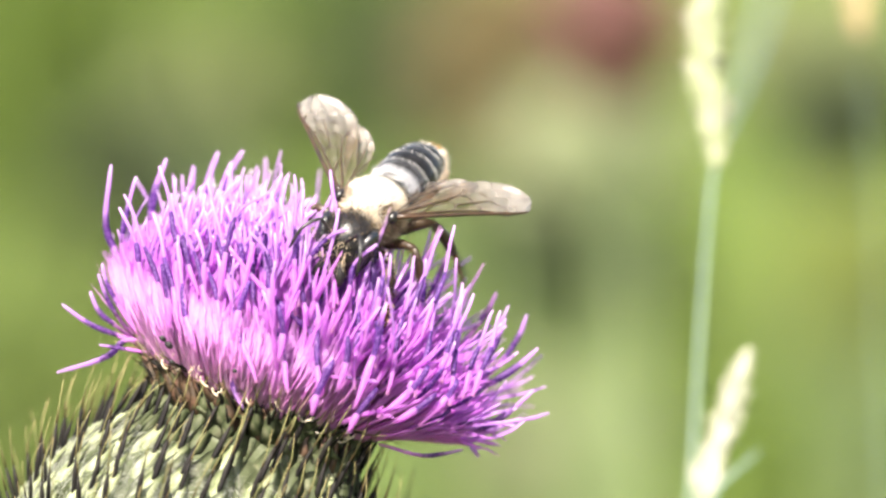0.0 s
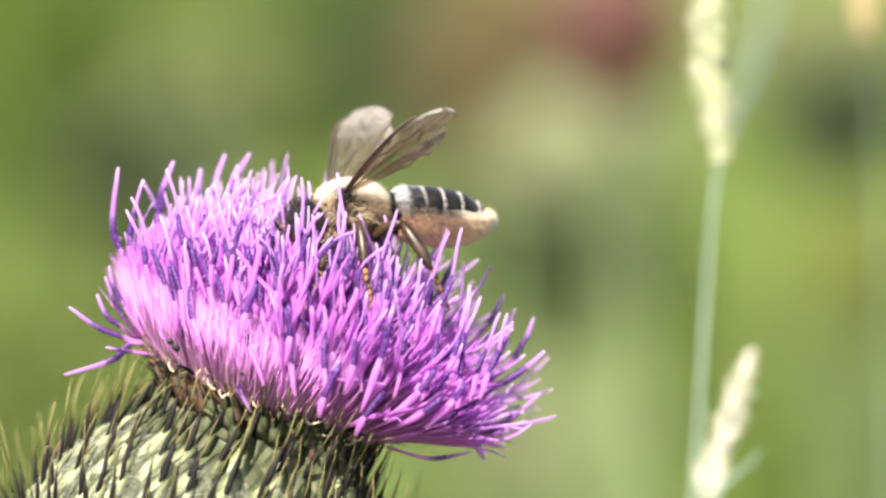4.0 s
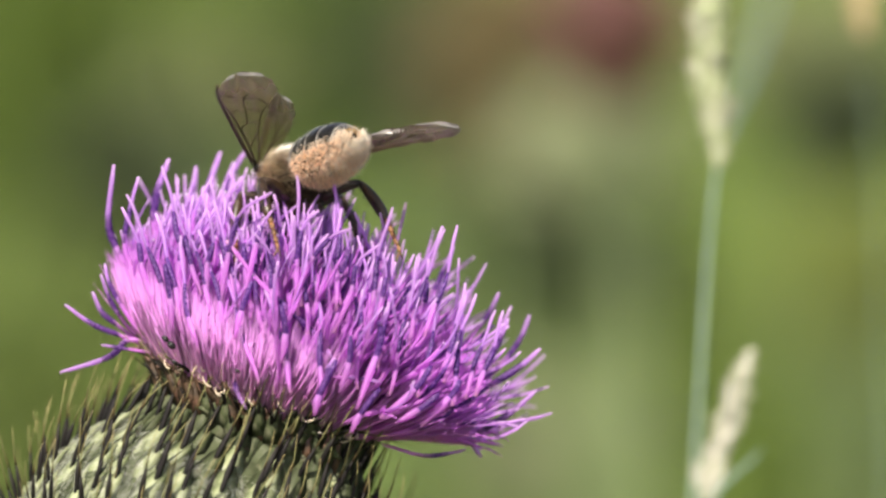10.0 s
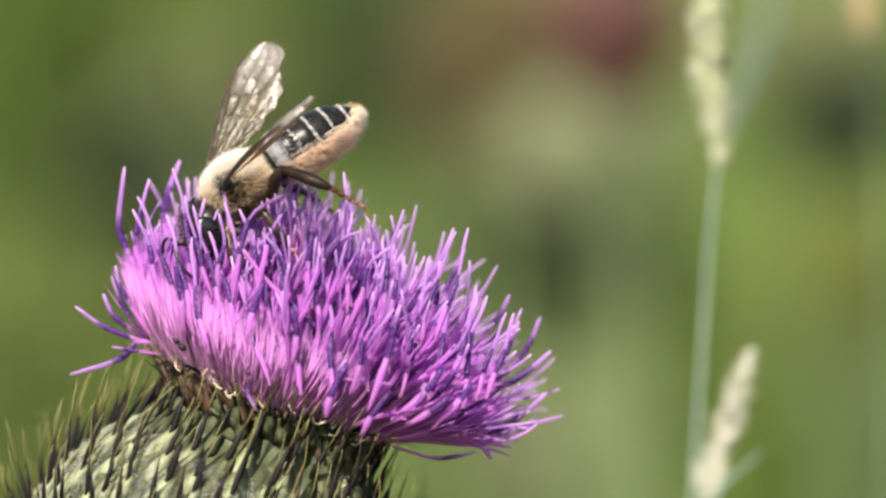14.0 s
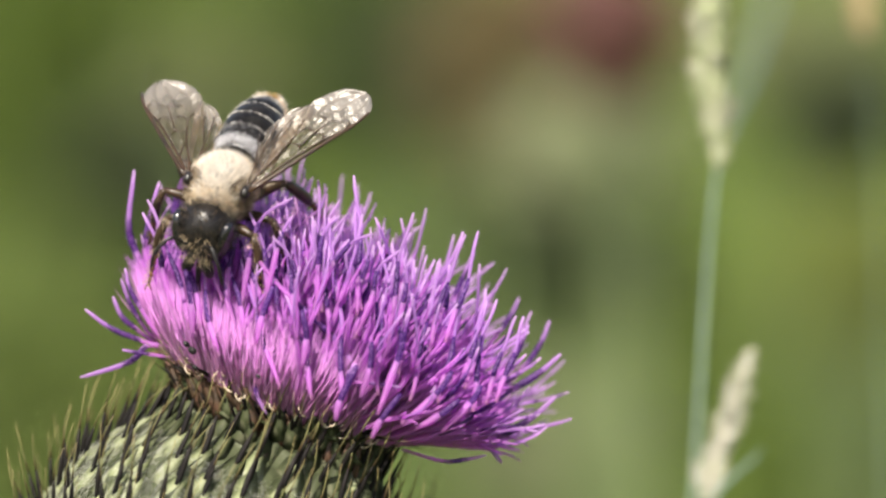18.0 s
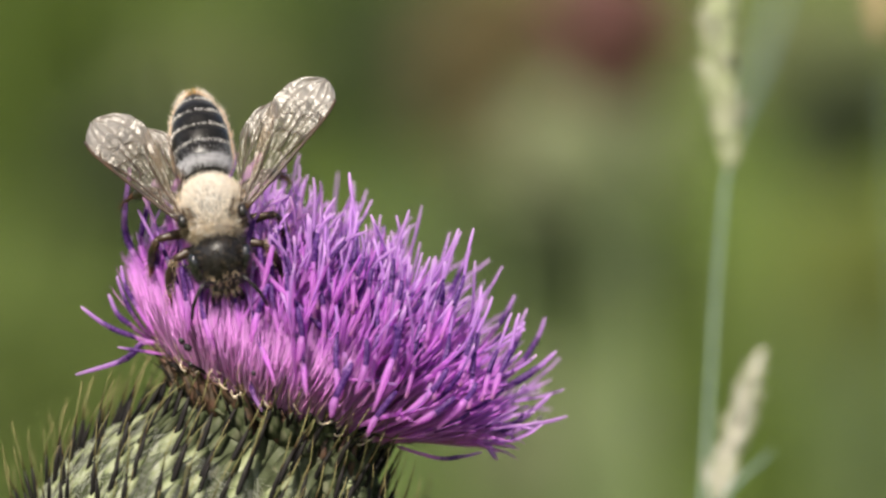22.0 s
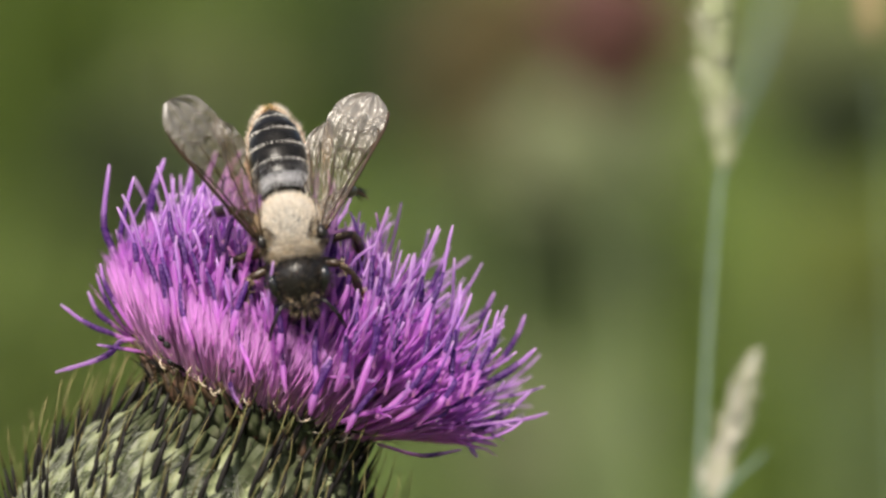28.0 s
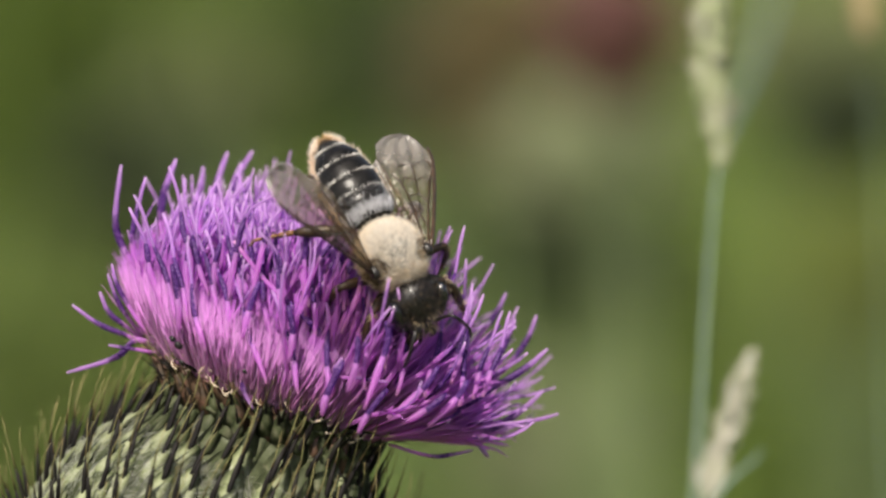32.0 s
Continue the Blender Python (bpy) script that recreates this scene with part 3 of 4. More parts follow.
    for i in range(16000):
        c, ph = rng.uniform(-0.5, 0.76), rng.uniform(0, 6.283)
        sn = math.sqrt(1 - c * c)
        out = HEAD @ Vector((sn * math.cos(ph), sn * math.sin(ph), c))
        d1 = Vector((rng.gauss(0, 1), rng.gauss(0, 1), rng.gauss(0, 1)))
        d1 = (d1 - out * d1.dot(out)).normalized()
        b.strand(g + HEAD @ Vector((sn * math.cos(ph) * 346, sn * math.sin(ph) * 346, c * 346)) * swell(c) * rng.uniform(0.99, 1.02) * U, d1 + out * 0.12, rng.uniform(14, 48) * U, 0.30 * U, out * -0.3)
    tagged(part("cobweb", b.mesh("cobweb", COBWEB), globe, "fine white cobweb hairs"), kind="stuff")
    # reddish inner bracts round the mouth
    kinds = []
    for v in range(7):
        b = Build()
        L = 90 * U
        q = [Vector((0, 0, 0)), Vector((3 * U, rng.uniform(-4, 4) * U, L * 0.4)), Vector((rng.uniform(-2, 5) * U, rng.uniform(-7, 7) * U, L * 0.8)), Vector((rng.uniform(3, 14) * U, rng.uniform(-10, 10) * U, L))]
        b.blade(q, [13 * U, rng.uniform(9, 13) * U, 5 * U, 0.5 * U], (0, 1, 0), (1, 0, 0), 1.5 * U)
        kinds.append(b.mesh("inner_bract", REDDISH))
    for i in range(190):
        ph = 2 * math.pi * i / 190 + rng.uniform(-0.05, 0.05)
        rad = HEAD @ Vector((math.cos(ph), math.sin(ph), 0))
        a = radians(rng.uniform(20, 31))
        o = g + HEAD @ Vector((math.sin(a) * math.cos(ph), math.sin(a) * math.sin(ph), math.cos(a))) * 340 * swell(math.cos(a)) * U
        e = BASE - foot + rad * rng.uniform(206, 226) * U - AXIS * rng.uniform(24, 50) * U
        d = e - o
        m = Matrix.Translation(o) @ basis(d.normalized(), rad) @ Matrix.Scale(d.length / (90 * U) * rng.uniform(0.85, 1.2), 4)
        part("inner_bract", kinds[rng.randrange(7)], globe, "reddish-brown pointed inner bract", m)
        # small green bracts, in the dark copy, climb over them to the rim
        if i % 2:
            m = Matrix.Translation(o.lerp(e, rng.uniform(-0.1, 0.5)) + rad * 7 * U) @ basis((d.normalized() + AXIS * 0.5).normalized(), rad)
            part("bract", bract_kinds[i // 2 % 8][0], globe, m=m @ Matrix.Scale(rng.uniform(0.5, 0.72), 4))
    # cream curls among them
    for v in range(24):
        ph = rng.uniform(math.pi * 1.2, math.pi * 1.8)
        rad = HEAD @ Vector((math.cos(ph), math.sin(ph), 0))
        o = BASE - foot + rad * rng.uniform(222, 242) * U - AXIS * rng.uniform(16, 52) * U
        t = rng.uniform(-1.4, 1.4)
        side = rad.cross(AXIS)
        k = rng.uniform(0.3, 0.9)
        q = spline([o, o + (rad * 7 + side * 9 * t) * k * U, o + (rad * 12 + AXIS * 10 + side * 22 * t) * k * U, o + (rad * 8 + AXIS * 20 + side * 26 * t) * k * U], 7)
        part("curl", Build().tube(q, [1.3 * U, 1.3 * U, 1.2 * U, 1.1 * U, 0.9 * U, 0.7 * U, 0.3 * U], 5).mesh("curl", CREAM), globe)
    # florets: those towards the viewer are pieces of their own, the rest one mass
    long_kinds = [floret_mesh("floret", rng.uniform(275, 335) * U, rng.uniform(-1.0, -0.2), rng.uniform(0.1, 0.42), True, rng, FLORET) for v in range(24)]
    short_kinds = [floret_mesh("floret", rng.uniform(205, 265) * U, rng.uniform(-0.9, -0.5), rng.uniform(0.03, 0.16), False, rng, FLORET) for v in range(14)]
    mass, near = Build(), 0
    total = 2200
    for i in range(total):
        s = math.sqrt((i + 0.5) / total)
        ph = i * 2.399963
        skirt = s > 0.74
        long = rng.random() < (0.20 if skirt else 0.27)
        lean = math.cos(ph)
        front = math.sin(ph)
        most = 44 + 29 * max(0, lean) * (1 - 0.6 * max(0, -front)) - 20 * max(0, -lean) - 35 * max(0, -front) * (1 - 0.3 * max(0, lean))
        flare = 22 * max(0, s - 0.7) / 0.3 * (1 - 0.35 * max(0, -lean)) * (1 - 0.4 * max(0, lean)) * (1 - 0.75 * max(0, -front))
        tilt = radians(2 + most * s ** 1.5 + flare + rng.gauss(0, 3 if skirt and not long else 6))
        if s > 0.93 and long and rng.random() < 0.35:
            tilt += radians(rng.uniform(0, 9))
        rad = HEAD @ Vector((math.cos(ph), math.sin(ph), 0))
        o = BASE - foot + rad * (214 * s) * U - AXIS * (22 + 24 * s ** 3) * U
        d = FAN * math.cos(tilt) + rad * math.sin(tilt)
        d = (d + rad.cross(AXIS) * rng.gauss(0, 0.10 if long else 0.05)).normalized()
        size = 0.95 * rng.gauss(1.0, 0.06) * (1 + 0.06 * s * lean - 0.09 * s * max(0, -lean) + 0.07 * max(0, 0.6 - s)) * (1.06 + 0.08 * math.sin(math.pi * s) - 0.10 * max(0, s - 0.7) / 0.3) * (1.0 + (0.03 if long else 0.10) * max(0, lean) * (front > -0.2) * (s < 0.8)) * (1.0 + 0.10 * max(0, lean) * (s > 0.8)) * (1.08 if rng.random() < 0.12 else 1.0)
        drop = 441 - (o + foot + d * 290 * size * U - CENTRE).dot(UP) / U
        if drop > 770:
            d = (d + UP * (drop - 770) / 290).normalized()
        reach = (o + foot + d * 300 * size * U - CENTRE).dot(RIGHT) / U + 784
        if reach > (975 if long else 965):
            size *= 1 - min(0.3, (reach - (975 if long else 965)) / 300)
        if reach < 215:
            size *= 1 - min(0.25, (215 - reach) / 250)
        # x of the floret points outwards, so a negative bend curls it up again
        m = Matrix.Translation(o) @ basis(d, rad) @ Matrix.Rotation(rng.gauss(0, 0.5 if long else 0.25), 4, "Z") @ Matrix.Scale(size, 4)
        if rad.y < 0.05 and (long or s > 0.975) and near < 300:
            near += 1
            part("floret", rng.choice(long_kinds if long else short_kinds), root, m=m)
        else:
            L = rng.uniform(275, 340) if long else rng.uniform(192, 256)
            floret_mesh("floret", L * U, (rng.uniform(-0.75, 0.0) if long else rng.uniform(-0.5, -0.2)) * (0.5 + 0.5 * s) - 0.45 * max(0, s - 0.7) / 0.3, rng.uniform(0.08, 0.38) if long else rng.uniform(0.03, 0.16), long, rng, None, mass, m)
    tagged(part("floret_mass", mass.mesh("floret_mass", FLORET_MASS), root, "dense purple florets"), kind="stuff")
    # pollen grains on the florets
    b = Build()
    mass.turn(0)
    tips = [p for p, kind in zip(mass.v, mass.kinds) if kind > 0.4]
    for i in range(900):
        p = rng.choice(tips)
        b.ball(Matrix.Translation(p) @ Matrix.Scale(rng.uniform(0.8, 1.9) * U, 4), 4, 5)
    tagged(part("pollen", b.mesh("pollen", POLLEN), root, "white pollen grains scattered on the florets"), kind="stuff")
    # white down among the feet of the florets
    b = Build()
    for i in range(12000):
        ph, r = rng.uniform(0, 6.283), 212 * math.sqrt(rng.random() if i < 7500 else rng.uniform(0.82, 1.02))
        rad = HEAD @ Vector((math.cos(ph), math.sin(ph), 0))
        d1 = FAN + rad * (0.75 * r / 212) + Vector((rng.gauss(0, 0.12), rng.gauss(0, 0.12), rng.gauss(0, 0.12)))
        b.strand(BASE - foot + rad * r * U - AXIS * 40 * U, d1, rng.uniform(95, 205) * U, 1.8 * U, -rad * 0.3)
    tagged(part("pappus", b.mesh("pappus", PAPPUS), root, "pinkish down between the florets"), kind="stuff")
    # stray florets with lines of their own
    for line, w, r in (
        (((446, 610), (441, 650), (440, 686), (458, 722)), 225, 5.5),
        (((290, 612), (246, 604), (212, 634), (126, 661)), 90, 6.0),
        (((285, 625), (235, 618), (200, 612)), 110, 3.5),
        (((280, 615), (235, 598), (180, 576), (133, 542)), 60, 5.0),
        (((425, 430), (480, 500), (545, 560), (588, 605), (606, 632)), 250, 5.5),
        (((262, 606), (232, 566), (210, 528), (196, 488)), 60, 4.5),
        (((270, 596), (236, 545), (214, 505), (206, 470)), 110, 4.5),
        (((268, 612), (226, 580), (196, 556), (180, 520)), 30, 5.0),
        (((590, 700), (598, 660), (612, 632)), 262, 8.0),
        (((590, 664), (650, 668), (692, 674)), 255, 3.8),
        (((760, 770), (850, 765), (905, 742), (962, 694)), 60, 7.0),
        (((760, 740), (870, 690), (930, 655), (970, 620)), 40, 7.0),
        (((780, 780), (830, 770), (866, 812)), 40, 7.0),
        (((800, 765), (836, 776), (862, 804)), 10, 5.0),
        (((690, 786), (760, 806), (800, 804), (838, 796)), 110, 4.0),
        (((800, 720), (876, 644), (900, 600), (913, 567)), 70, 5.5),
        (((780, 680), (854, 594), (882, 555), (898, 522)), -60, 6.0),
        (((830, 710), (898, 655), (935, 605), (952, 562)), -50, 6.0),
        (((720, 600), (770, 540), (800, 480), (818, 440)), -20, 5.5),
        (((255, 520), (230, 460), (208, 400), (218, 296)), 40, 6.5),
        (((262, 500), (240, 440), (248, 380), (264, 318)), 90, 5.0),
        (((300, 470), (285, 400), (292, 340), (312, 284)), -30, 7.5),
        (((330, 480), (340, 400), (352, 340), (356, 296)), -120, 6.5),
        (((380, 470), (372, 390), (380, 330), (400, 270)), -120, 7.0),
        (((410, 460), (405, 370), (420, 310), (444, 268)), -140, 7.0),
    ):
        q = spline([at(x, y, w) - foot for x, y in line], 12)
        prof = [r * U * float(f) for f in np.interp(np.linspace(0, 1, 12), [0, 0.35, 0.5, 0.7, 0.75, 0.9, 1], [0.6, 0.8, 1.0, 0.95, 0.6, 0.6, 0.3])]
        b = Build()
        for kind, lo, hi in ((0.2, 0, 5), (0.5, 4, 8), (0.9, 7, 11)):
            b.turn(kind)
            b.tube(q[lo:hi + 1], prof[lo:hi + 1], 6)
        part("floret", b.mesh("floret", FLORET), root)
    # long styles that cross before the middle of the flower
    for line, w, r in (
        (((415, 540), (425, 470), (448, 384), (503, 347)), 250, 4.6),
        (((455, 530), (474, 446), (488, 402), (504, 378)), 260, 4.2),
        (((548, 560), (546, 480), (556, 408), (584, 378)), 255, 4.4),
        (((540, 540), (568, 470), (606, 424), (640, 410)), 265, 4.4),
        (((548, 580), (545, 500), (542, 440), (541, 386)), 240, 4.2),
        (((470, 570), (458, 490), (452, 430), (428, 372)), 245, 4.4),
        (((505, 580), (510, 500), (500, 450), (470, 415)), 275, 4.0),
        (((610, 590), (640, 520), (650, 470), (690, 436)), 265, 4.4),
        (((665, 600), (690, 540), (700, 490), (694, 450)), 250, 4.2),
        (((740, 620), (764, 550), (770, 500), (773, 462)), 190, 4.6),
        (((600, 570), (618, 500), (634, 452), (628, 412)), 230, 4.2),
        (((350, 560), (340, 480), (352, 420), (366, 352)), 200, 4.6),
        (((300, 560), (276, 480), (268, 430), (240, 372)), 180, 4.6),
        (((395, 560), (390, 480), (402, 430), (392, 378)), 240, 4.2),
    ):
        q = spline([at(x, y, w) - foot for x, y in line], 12)
        b = Build()
        for kind, lo, hi, f in ((0.2, 0, 5, (0.7, 0.8, 1.0, 1.2, 1.1, 0.8)), (0.5, 4, 7, (0.8, 1.1, 1.1, 0.8)), (0.9, 6, 11, (0.6, 0.62, 0.6, 0.62, 0.7, 0.35))):
            b.turn(kind)
            b.tube(q[lo:hi + 1], [r * U * v for v in f], 6)
        part("floret", b.mesh("floret", FLORET), root)
    # slim open florets that stand in front: dark anther tube, then a pale style
    for i in range(30):
        x = 315 + 540 * (i + rng.uniform(0.1, 0.9)) / 30
        k = (x - 560) / 330
        foot_y = float(np.interp(x, [260, 450, 640, 880], [600, 690, 752, 775]))
        high = rng.uniform(40, 170) if i % 3 else rng.uniform(-20, 60)
        high *= 0.35 if abs(k) > 0.6 else 1
        lean = radians(-4 + 30 * max(-0.35, k) + rng.gauss(0, 5))
        curl = radians(rng.uniform(-24, 16) - 14 * min(0, k) + 8 * max(0, k))
        w = 70 + 238 * math.sqrt(max(0.05, 1 - k * k * 0.8))
        x, y = x + math.tan(lean) * high * 0.6, foot_y - 40 - high
        q = []
        L = rng.uniform(180, 250) * (0.85 if k > 0.5 else 1)
        for j in range(13):
            q.append(at(x, y, w - 0.28 * (foot_y - y)) - foot)
            a = lean + curl * (j / 12) ** 1.4 + 0.10 * math.sin(j * 0.9 + i)
            x, y = x + math.sin(a) * L / 12, y - math.cos(a) * L / 12
        r = rng.uniform(3.7, 4.5) * U
        b = Build()
        for kind, lo, hi, f in ((0.2, 0, 4, (0.7, 0.85, 1.1, 1.2, 0.8)), (0.5, 3, 7, (0.7, 1.1, 1.2, 1.1, 0.7)), (0.9, 6, 12, (0.66, 0.68, 0.7, 0.7, 0.7, 0.74, 0.4))):
            b.turn(kind)
            b.tube(q[lo:hi + 1], [r * v for v in f], 6)
        part("floret", b.mesh("floret", FLORET), root)
    # dark crumbs caught at the rim
    for x, y, w, r in ((318, 600, 226, 5.0), (329, 611, 234, 6.0), (335, 640, 244, 4.0), (444, 655, 266, 3.5)):
        m = Matrix.Translation(at(x, y, w) - foot) @ Matrix.Rotation(0.7, 4, "Y") @ Matrix.Diagonal((r * 1.4 * U, r * U, r * U, 1))
        part("crumb", Build().ball(m, 7, 9, lambda d: 1 + 0.2 * noise.noise(d * 3)).mesh("crumb", DULL_BLACK), root, "dark crumb of plant litter")
    # anther tubes that stand free of the skirt in front
    for line, w, r in (
        (((640, 760), (656, 728), (690, 684)), 300, 6.0),
        (((650, 720), (672, 660), (692, 600), (688, 568)), 305, 6.0),
        (((578, 730), (586, 695), (615, 635)), 312, 6.5),
        (((690, 735), (735, 700), (762, 672), (778, 645)), 285, 6.0),
        (((715, 745), (757, 721), (792, 694)), 275, 5.5),
        (((760, 750), (798, 714), (818, 690), (828, 670)), 255, 6.0),
        (((620, 690), (637, 640), (640, 594)), 305, 5.5),
        (((520, 640), (528, 590), (520, 540)), 300, 5.5),
        (((440, 600), (452, 550), (470, 500)), 290, 5.5),
        (((330, 590), (328, 530), (318, 470)), 250, 5.5),
    ):
        q = spline([at(x, y, w) - foot for x, y in line], 9)
        b = Build()
        b.turn(0.2)
        b.tube(q[:5], [r * U * f for f in (0.5, 0.7, 1.0, 1.2, 0.9)], 6, v0=0.1, v1=0.6)
        b.turn(0.5)
        b.tube(q[3:], [r * U * f for f in (0.7, 0.9, 1.0, 1.0, 0.95, 0.6)], 6)
        part("floret", b.mesh("floret", FLORET), root)
    return root


PAPPUS = mat_strand("pappus_down", (0.72, 0.41, 0.63), (0.66, 0.285, 0.71), trans=0.6)
THISTLE = build_thistle()


# ---- the bee: x forward, y to its left, z up, origin in the thorax ----
def build_bee():
    rng = random.Random(21)
    bee = new("bee")
    tagged(bee, "furry tan and black leafcutter bee on the thistle", "bee")

    def skin(name, b, mat, parent, label="", m=None):
        b.v = [Vector(p) * U for p in b.v]
        return part(name, b.mesh(name, mat), parent, label, m)

    def coat(name, parent, mat, count, surface, length, width, lean=(0, 0, 0), label=""):
        b = Build()
        for i in range(count):
            hit = surface()
            if hit is None:
                continue
            p, nrm = hit
            d = (nrm + Vector(lean) + 0.35 * Vector((rng.gauss(0, 1), rng.gauss(0, 1), rng.gauss(0, 1)))).normalized()
            b.strand(p, d, length * rng.uniform(0.6, 1.25), width, Vector((rng.gauss(-0.3, 0.4), rng.gauss(0, 0.4), rng.gauss(-0.2, 0.3))))
        ob = skin(name, b, mat, parent, label)
        tagged(ob, kind="stuff")
        return ob

    def direction():
        while True:
            d = Vector((rng.gauss(0, 1), rng.gauss(0, 1), rng.gauss(0, 1)))
            if d.length > 0.1:
                return d.normalized()

    # thorax
    TH = Vector((61, 53, 50))
    ell = lambda c, r: Matrix.Translation(c) @ Matrix.Diagonal((*r, 1))
    thorax = skin("thorax", Build().ball(ell((0, 0, 0), TH), 18, 26, lambda d: (1 - 0.10 * max(0, d.x)) * (1 + 0.03 * noise.noise(d * 3))), DULL_BLACK, bee, "black thorax under dense tan fur")

    def on_thorax(test):
        def f():
            d = direction()
            if not test(d):
                return None
            return Vector((d.x * TH.x, d.y * TH.y, d.z * TH.z)) * 0.98, Vector((d.x / TH.x, d.y / TH.y, d.z / TH.z)).normalized()
        return f

    bald = lambda d: d.z > 0.62 and (d.y / 0.42) ** 2 + ((d.x - 0.12) / 0.48) ** 2 < rng.uniform(0.5, 1.3)
    dark = lambda d: -0.2 < d.z < 0.78 and abs(d.y) > 0.45 and 0.05 < d.x < 0.65
    coat("belly_fur", thorax, FUR_BROWN, 7000, on_thorax(lambda d: d.z < -0.15 or dark(d)), 15, 0.42, (-0.3, 0, -0.1), "dark brown fur below and beside the wings")
    coat("side_fur", thorax, FUR_TAN, 10000, on_thorax(lambda d: -0.35 < d.z < 0.68 and not (dark(d) and rng.random() < 0.85)), 16, 0.42, (-0.3, 0, -0.1), "tan fur on the sides")
    coat("back_fur", thorax, FUR_PALE, 22000, on_thorax(lambda d: d.z > 0.38 and not (bald(d) and rng.random() < 0.6) and not (dark(d) and rng.random() < 0.9)), 15, 0.36, (-0.45, 0, 0), "pale cream fur on the back")
    coat("disc_fur", thorax, FUR_WHITE, 9000, on_thorax(bald), 12, 0.36, (-0.5, 0, 0), "short white fur on the middle of the back")
    for s in (1, -1):
        skin("tegula", Build().ball(ell((24, s * 52, 29), (13, 9, 11)), 8, 12), BLACK, thorax, "black shiny wing-base scale")

    # abdomen: six plates
    def radius(x):
        t = (x + 60) / -193.0
        return float(np.interp(t, [0, 0.06, 0.22, 0.5, 0.75, 0.92, 1.0], [0.30, 0.76, 0.97, 1.0, 0.82, 0.44, 0.10]))

    YR, ZR = 50, 43
    edges = [-56, -88, -122, -156, -190, -224, -252]
    centre = lambda x: 4 - 10 * ((x + 60) / -193.0) ** 2
    abdomen = None
    for i in range(6):
        x0, x1 = edges[i], edges[i + 1]
        b = Build()
        ringn, sides = 7, 28
        start = len(b.v)
        for j in range(ringn):
            t = j / (ringn - 1)
            x = x0 + 4 + (x1 - x0 - 5) * t
            lip = 1.0 + 0.022 * math.sin(min(t * 1.25, 1) * math.pi) + 0.03 * t * (1 if i < 5 else 0)
            if j == ringn - 1:
                x, lip = x + 2, lip * 0.93
            for s in range(sides):
                g = 2 * math.pi * s / sides
                r = radius(x) * lip
                b.v.append(Vector((x, YR * r * math.cos(g), centre(x) + ZR * r * math.sin(g) * (1.0 if math.sin(g) > 0 else 1.2))))
                b.t.append(t)
        for j in range(ringn - 1):
            for s in range(sides):
                q = start + j * sides
                b.f.append((q + s, q + sides + s, q + sides + (s + 1) % sides, q + (s + 1) % sides))
        for row in (0, ringn - 1):
            f = [start + row * sides + s for s in range(sides)]
            b.f.append(tuple(f if row else reversed(f)))
        if abdomen is None:
            abdomen = skin("abdomen", b, TERGITE, bee, "black banded abdomen with an orange hair brush below")
        else:
            skin("tergite", b, TERGITE, abdomen)

    def on_abdomen(test, xlo, xhi):
        def f():
            x = rng.uniform(xlo, xhi)
            g = rng.uniform(0, 2 * math.pi)
            if not test(g, x):
                return None
            r = radius(x)
            n = Vector((0, math.cos(g) / YR, math.sin(g) / ZR))
            n = Vector((0, n.y, n.z)).normalized() + Vector((-0.5 if x < -215 else -0.05, 0, 0))
            return Vector((x, YR * r * math.cos(g), centre(x) + ZR * r * math.sin(g) * (1.0 if math.sin(g) > 0 else 1.2))), n.normalized()
        return f

    for e in edges[1:6]:
        coat("hair_band", abdomen, FUR_WHITE, 620, on_abdomen(lambda g, x: math.sin(g) > -0.25 and rng.random() < 0.22 + 0.78 * abs(math.cos(g)), e - 1, e + 1), 5, 0.34, (-4.0, 0, 0), "thin white hair band")
    coat("waist_fur", abdomen, FUR_GREY, 5200, on_abdomen(lambda g, x: math.sin(g) > -0.1, -90, -58), 14, 0.24, (-1.5, 0, 0), "white fur at the waist")
    coat("grey_streaks", abdomen, FUR_GREY, 1800, on_abdomen(lambda g, x: math.sin(g) > 0.0 and rng.random() < (x + 128) / 45 + 0.3 * noise.noise((x * 0.1, g * 2, 3)), -128, -88), 9, 0.16, (-3.0, 0, 0), "silvery hairs over the first plates")
    coat("rear_streaks", abdomen, FUR_GREY, 220, on_abdomen(lambda g, x: math.sin(g) > 0.1 and noise.noise((x * 0.4, g * 1.5, 7)) > 0.2, -230, -128), 4.5, 0.25, (-3.2, 0, 0), "thin grey hairs")
    coat("back_bristles", abdomen, FUR_BLACK, 500, on_abdomen(lambda g, x: math.sin(g) > 0.0, -230, -104), 7, 0.35, (-2.2, 0, 0))
    coat("side_fringe", abdomen, SCOPA_PALE, 6500, on_abdomen(lambda g, x: -0.4 < math.sin(g) < 0.10 + 0.08 * noise.noise((x * 0.06, g * 3, 1)), -240, -78), 9, 0.3, (-0.7, 0, -0.15), "buff hair fringe")
    coat("scopa", abdomen, SCOPA, 12000, on_abdomen(lambda g, x: math.sin(g) < -0.12, -240, -80), 13, 0.75, (-1.0, 0, -0.1), "orange pollen brush")
    coat("scopa_fringe", abdomen, SCOPA_PALE, 8000, on_abdomen(lambda g, x: math.sin(g) < 0.1 and rng.random() < 0.06 + 0.9 * max(0, (-x - 150) / 100) + 0.25 * (math.sin(g) < -0.75), -250, -100), 14, 0.4, (-1.1, 0, -0.1), "pale pollen-dusted hairs")
    coat("tail_fur", abdomen, SCOPA_PALE, 1600, on_abdomen(lambda g, x: math.sin(g) < 0.55, -254, -232), 12, 0.4, (-0.5, 0, 0.1), "pale hair round the tip")
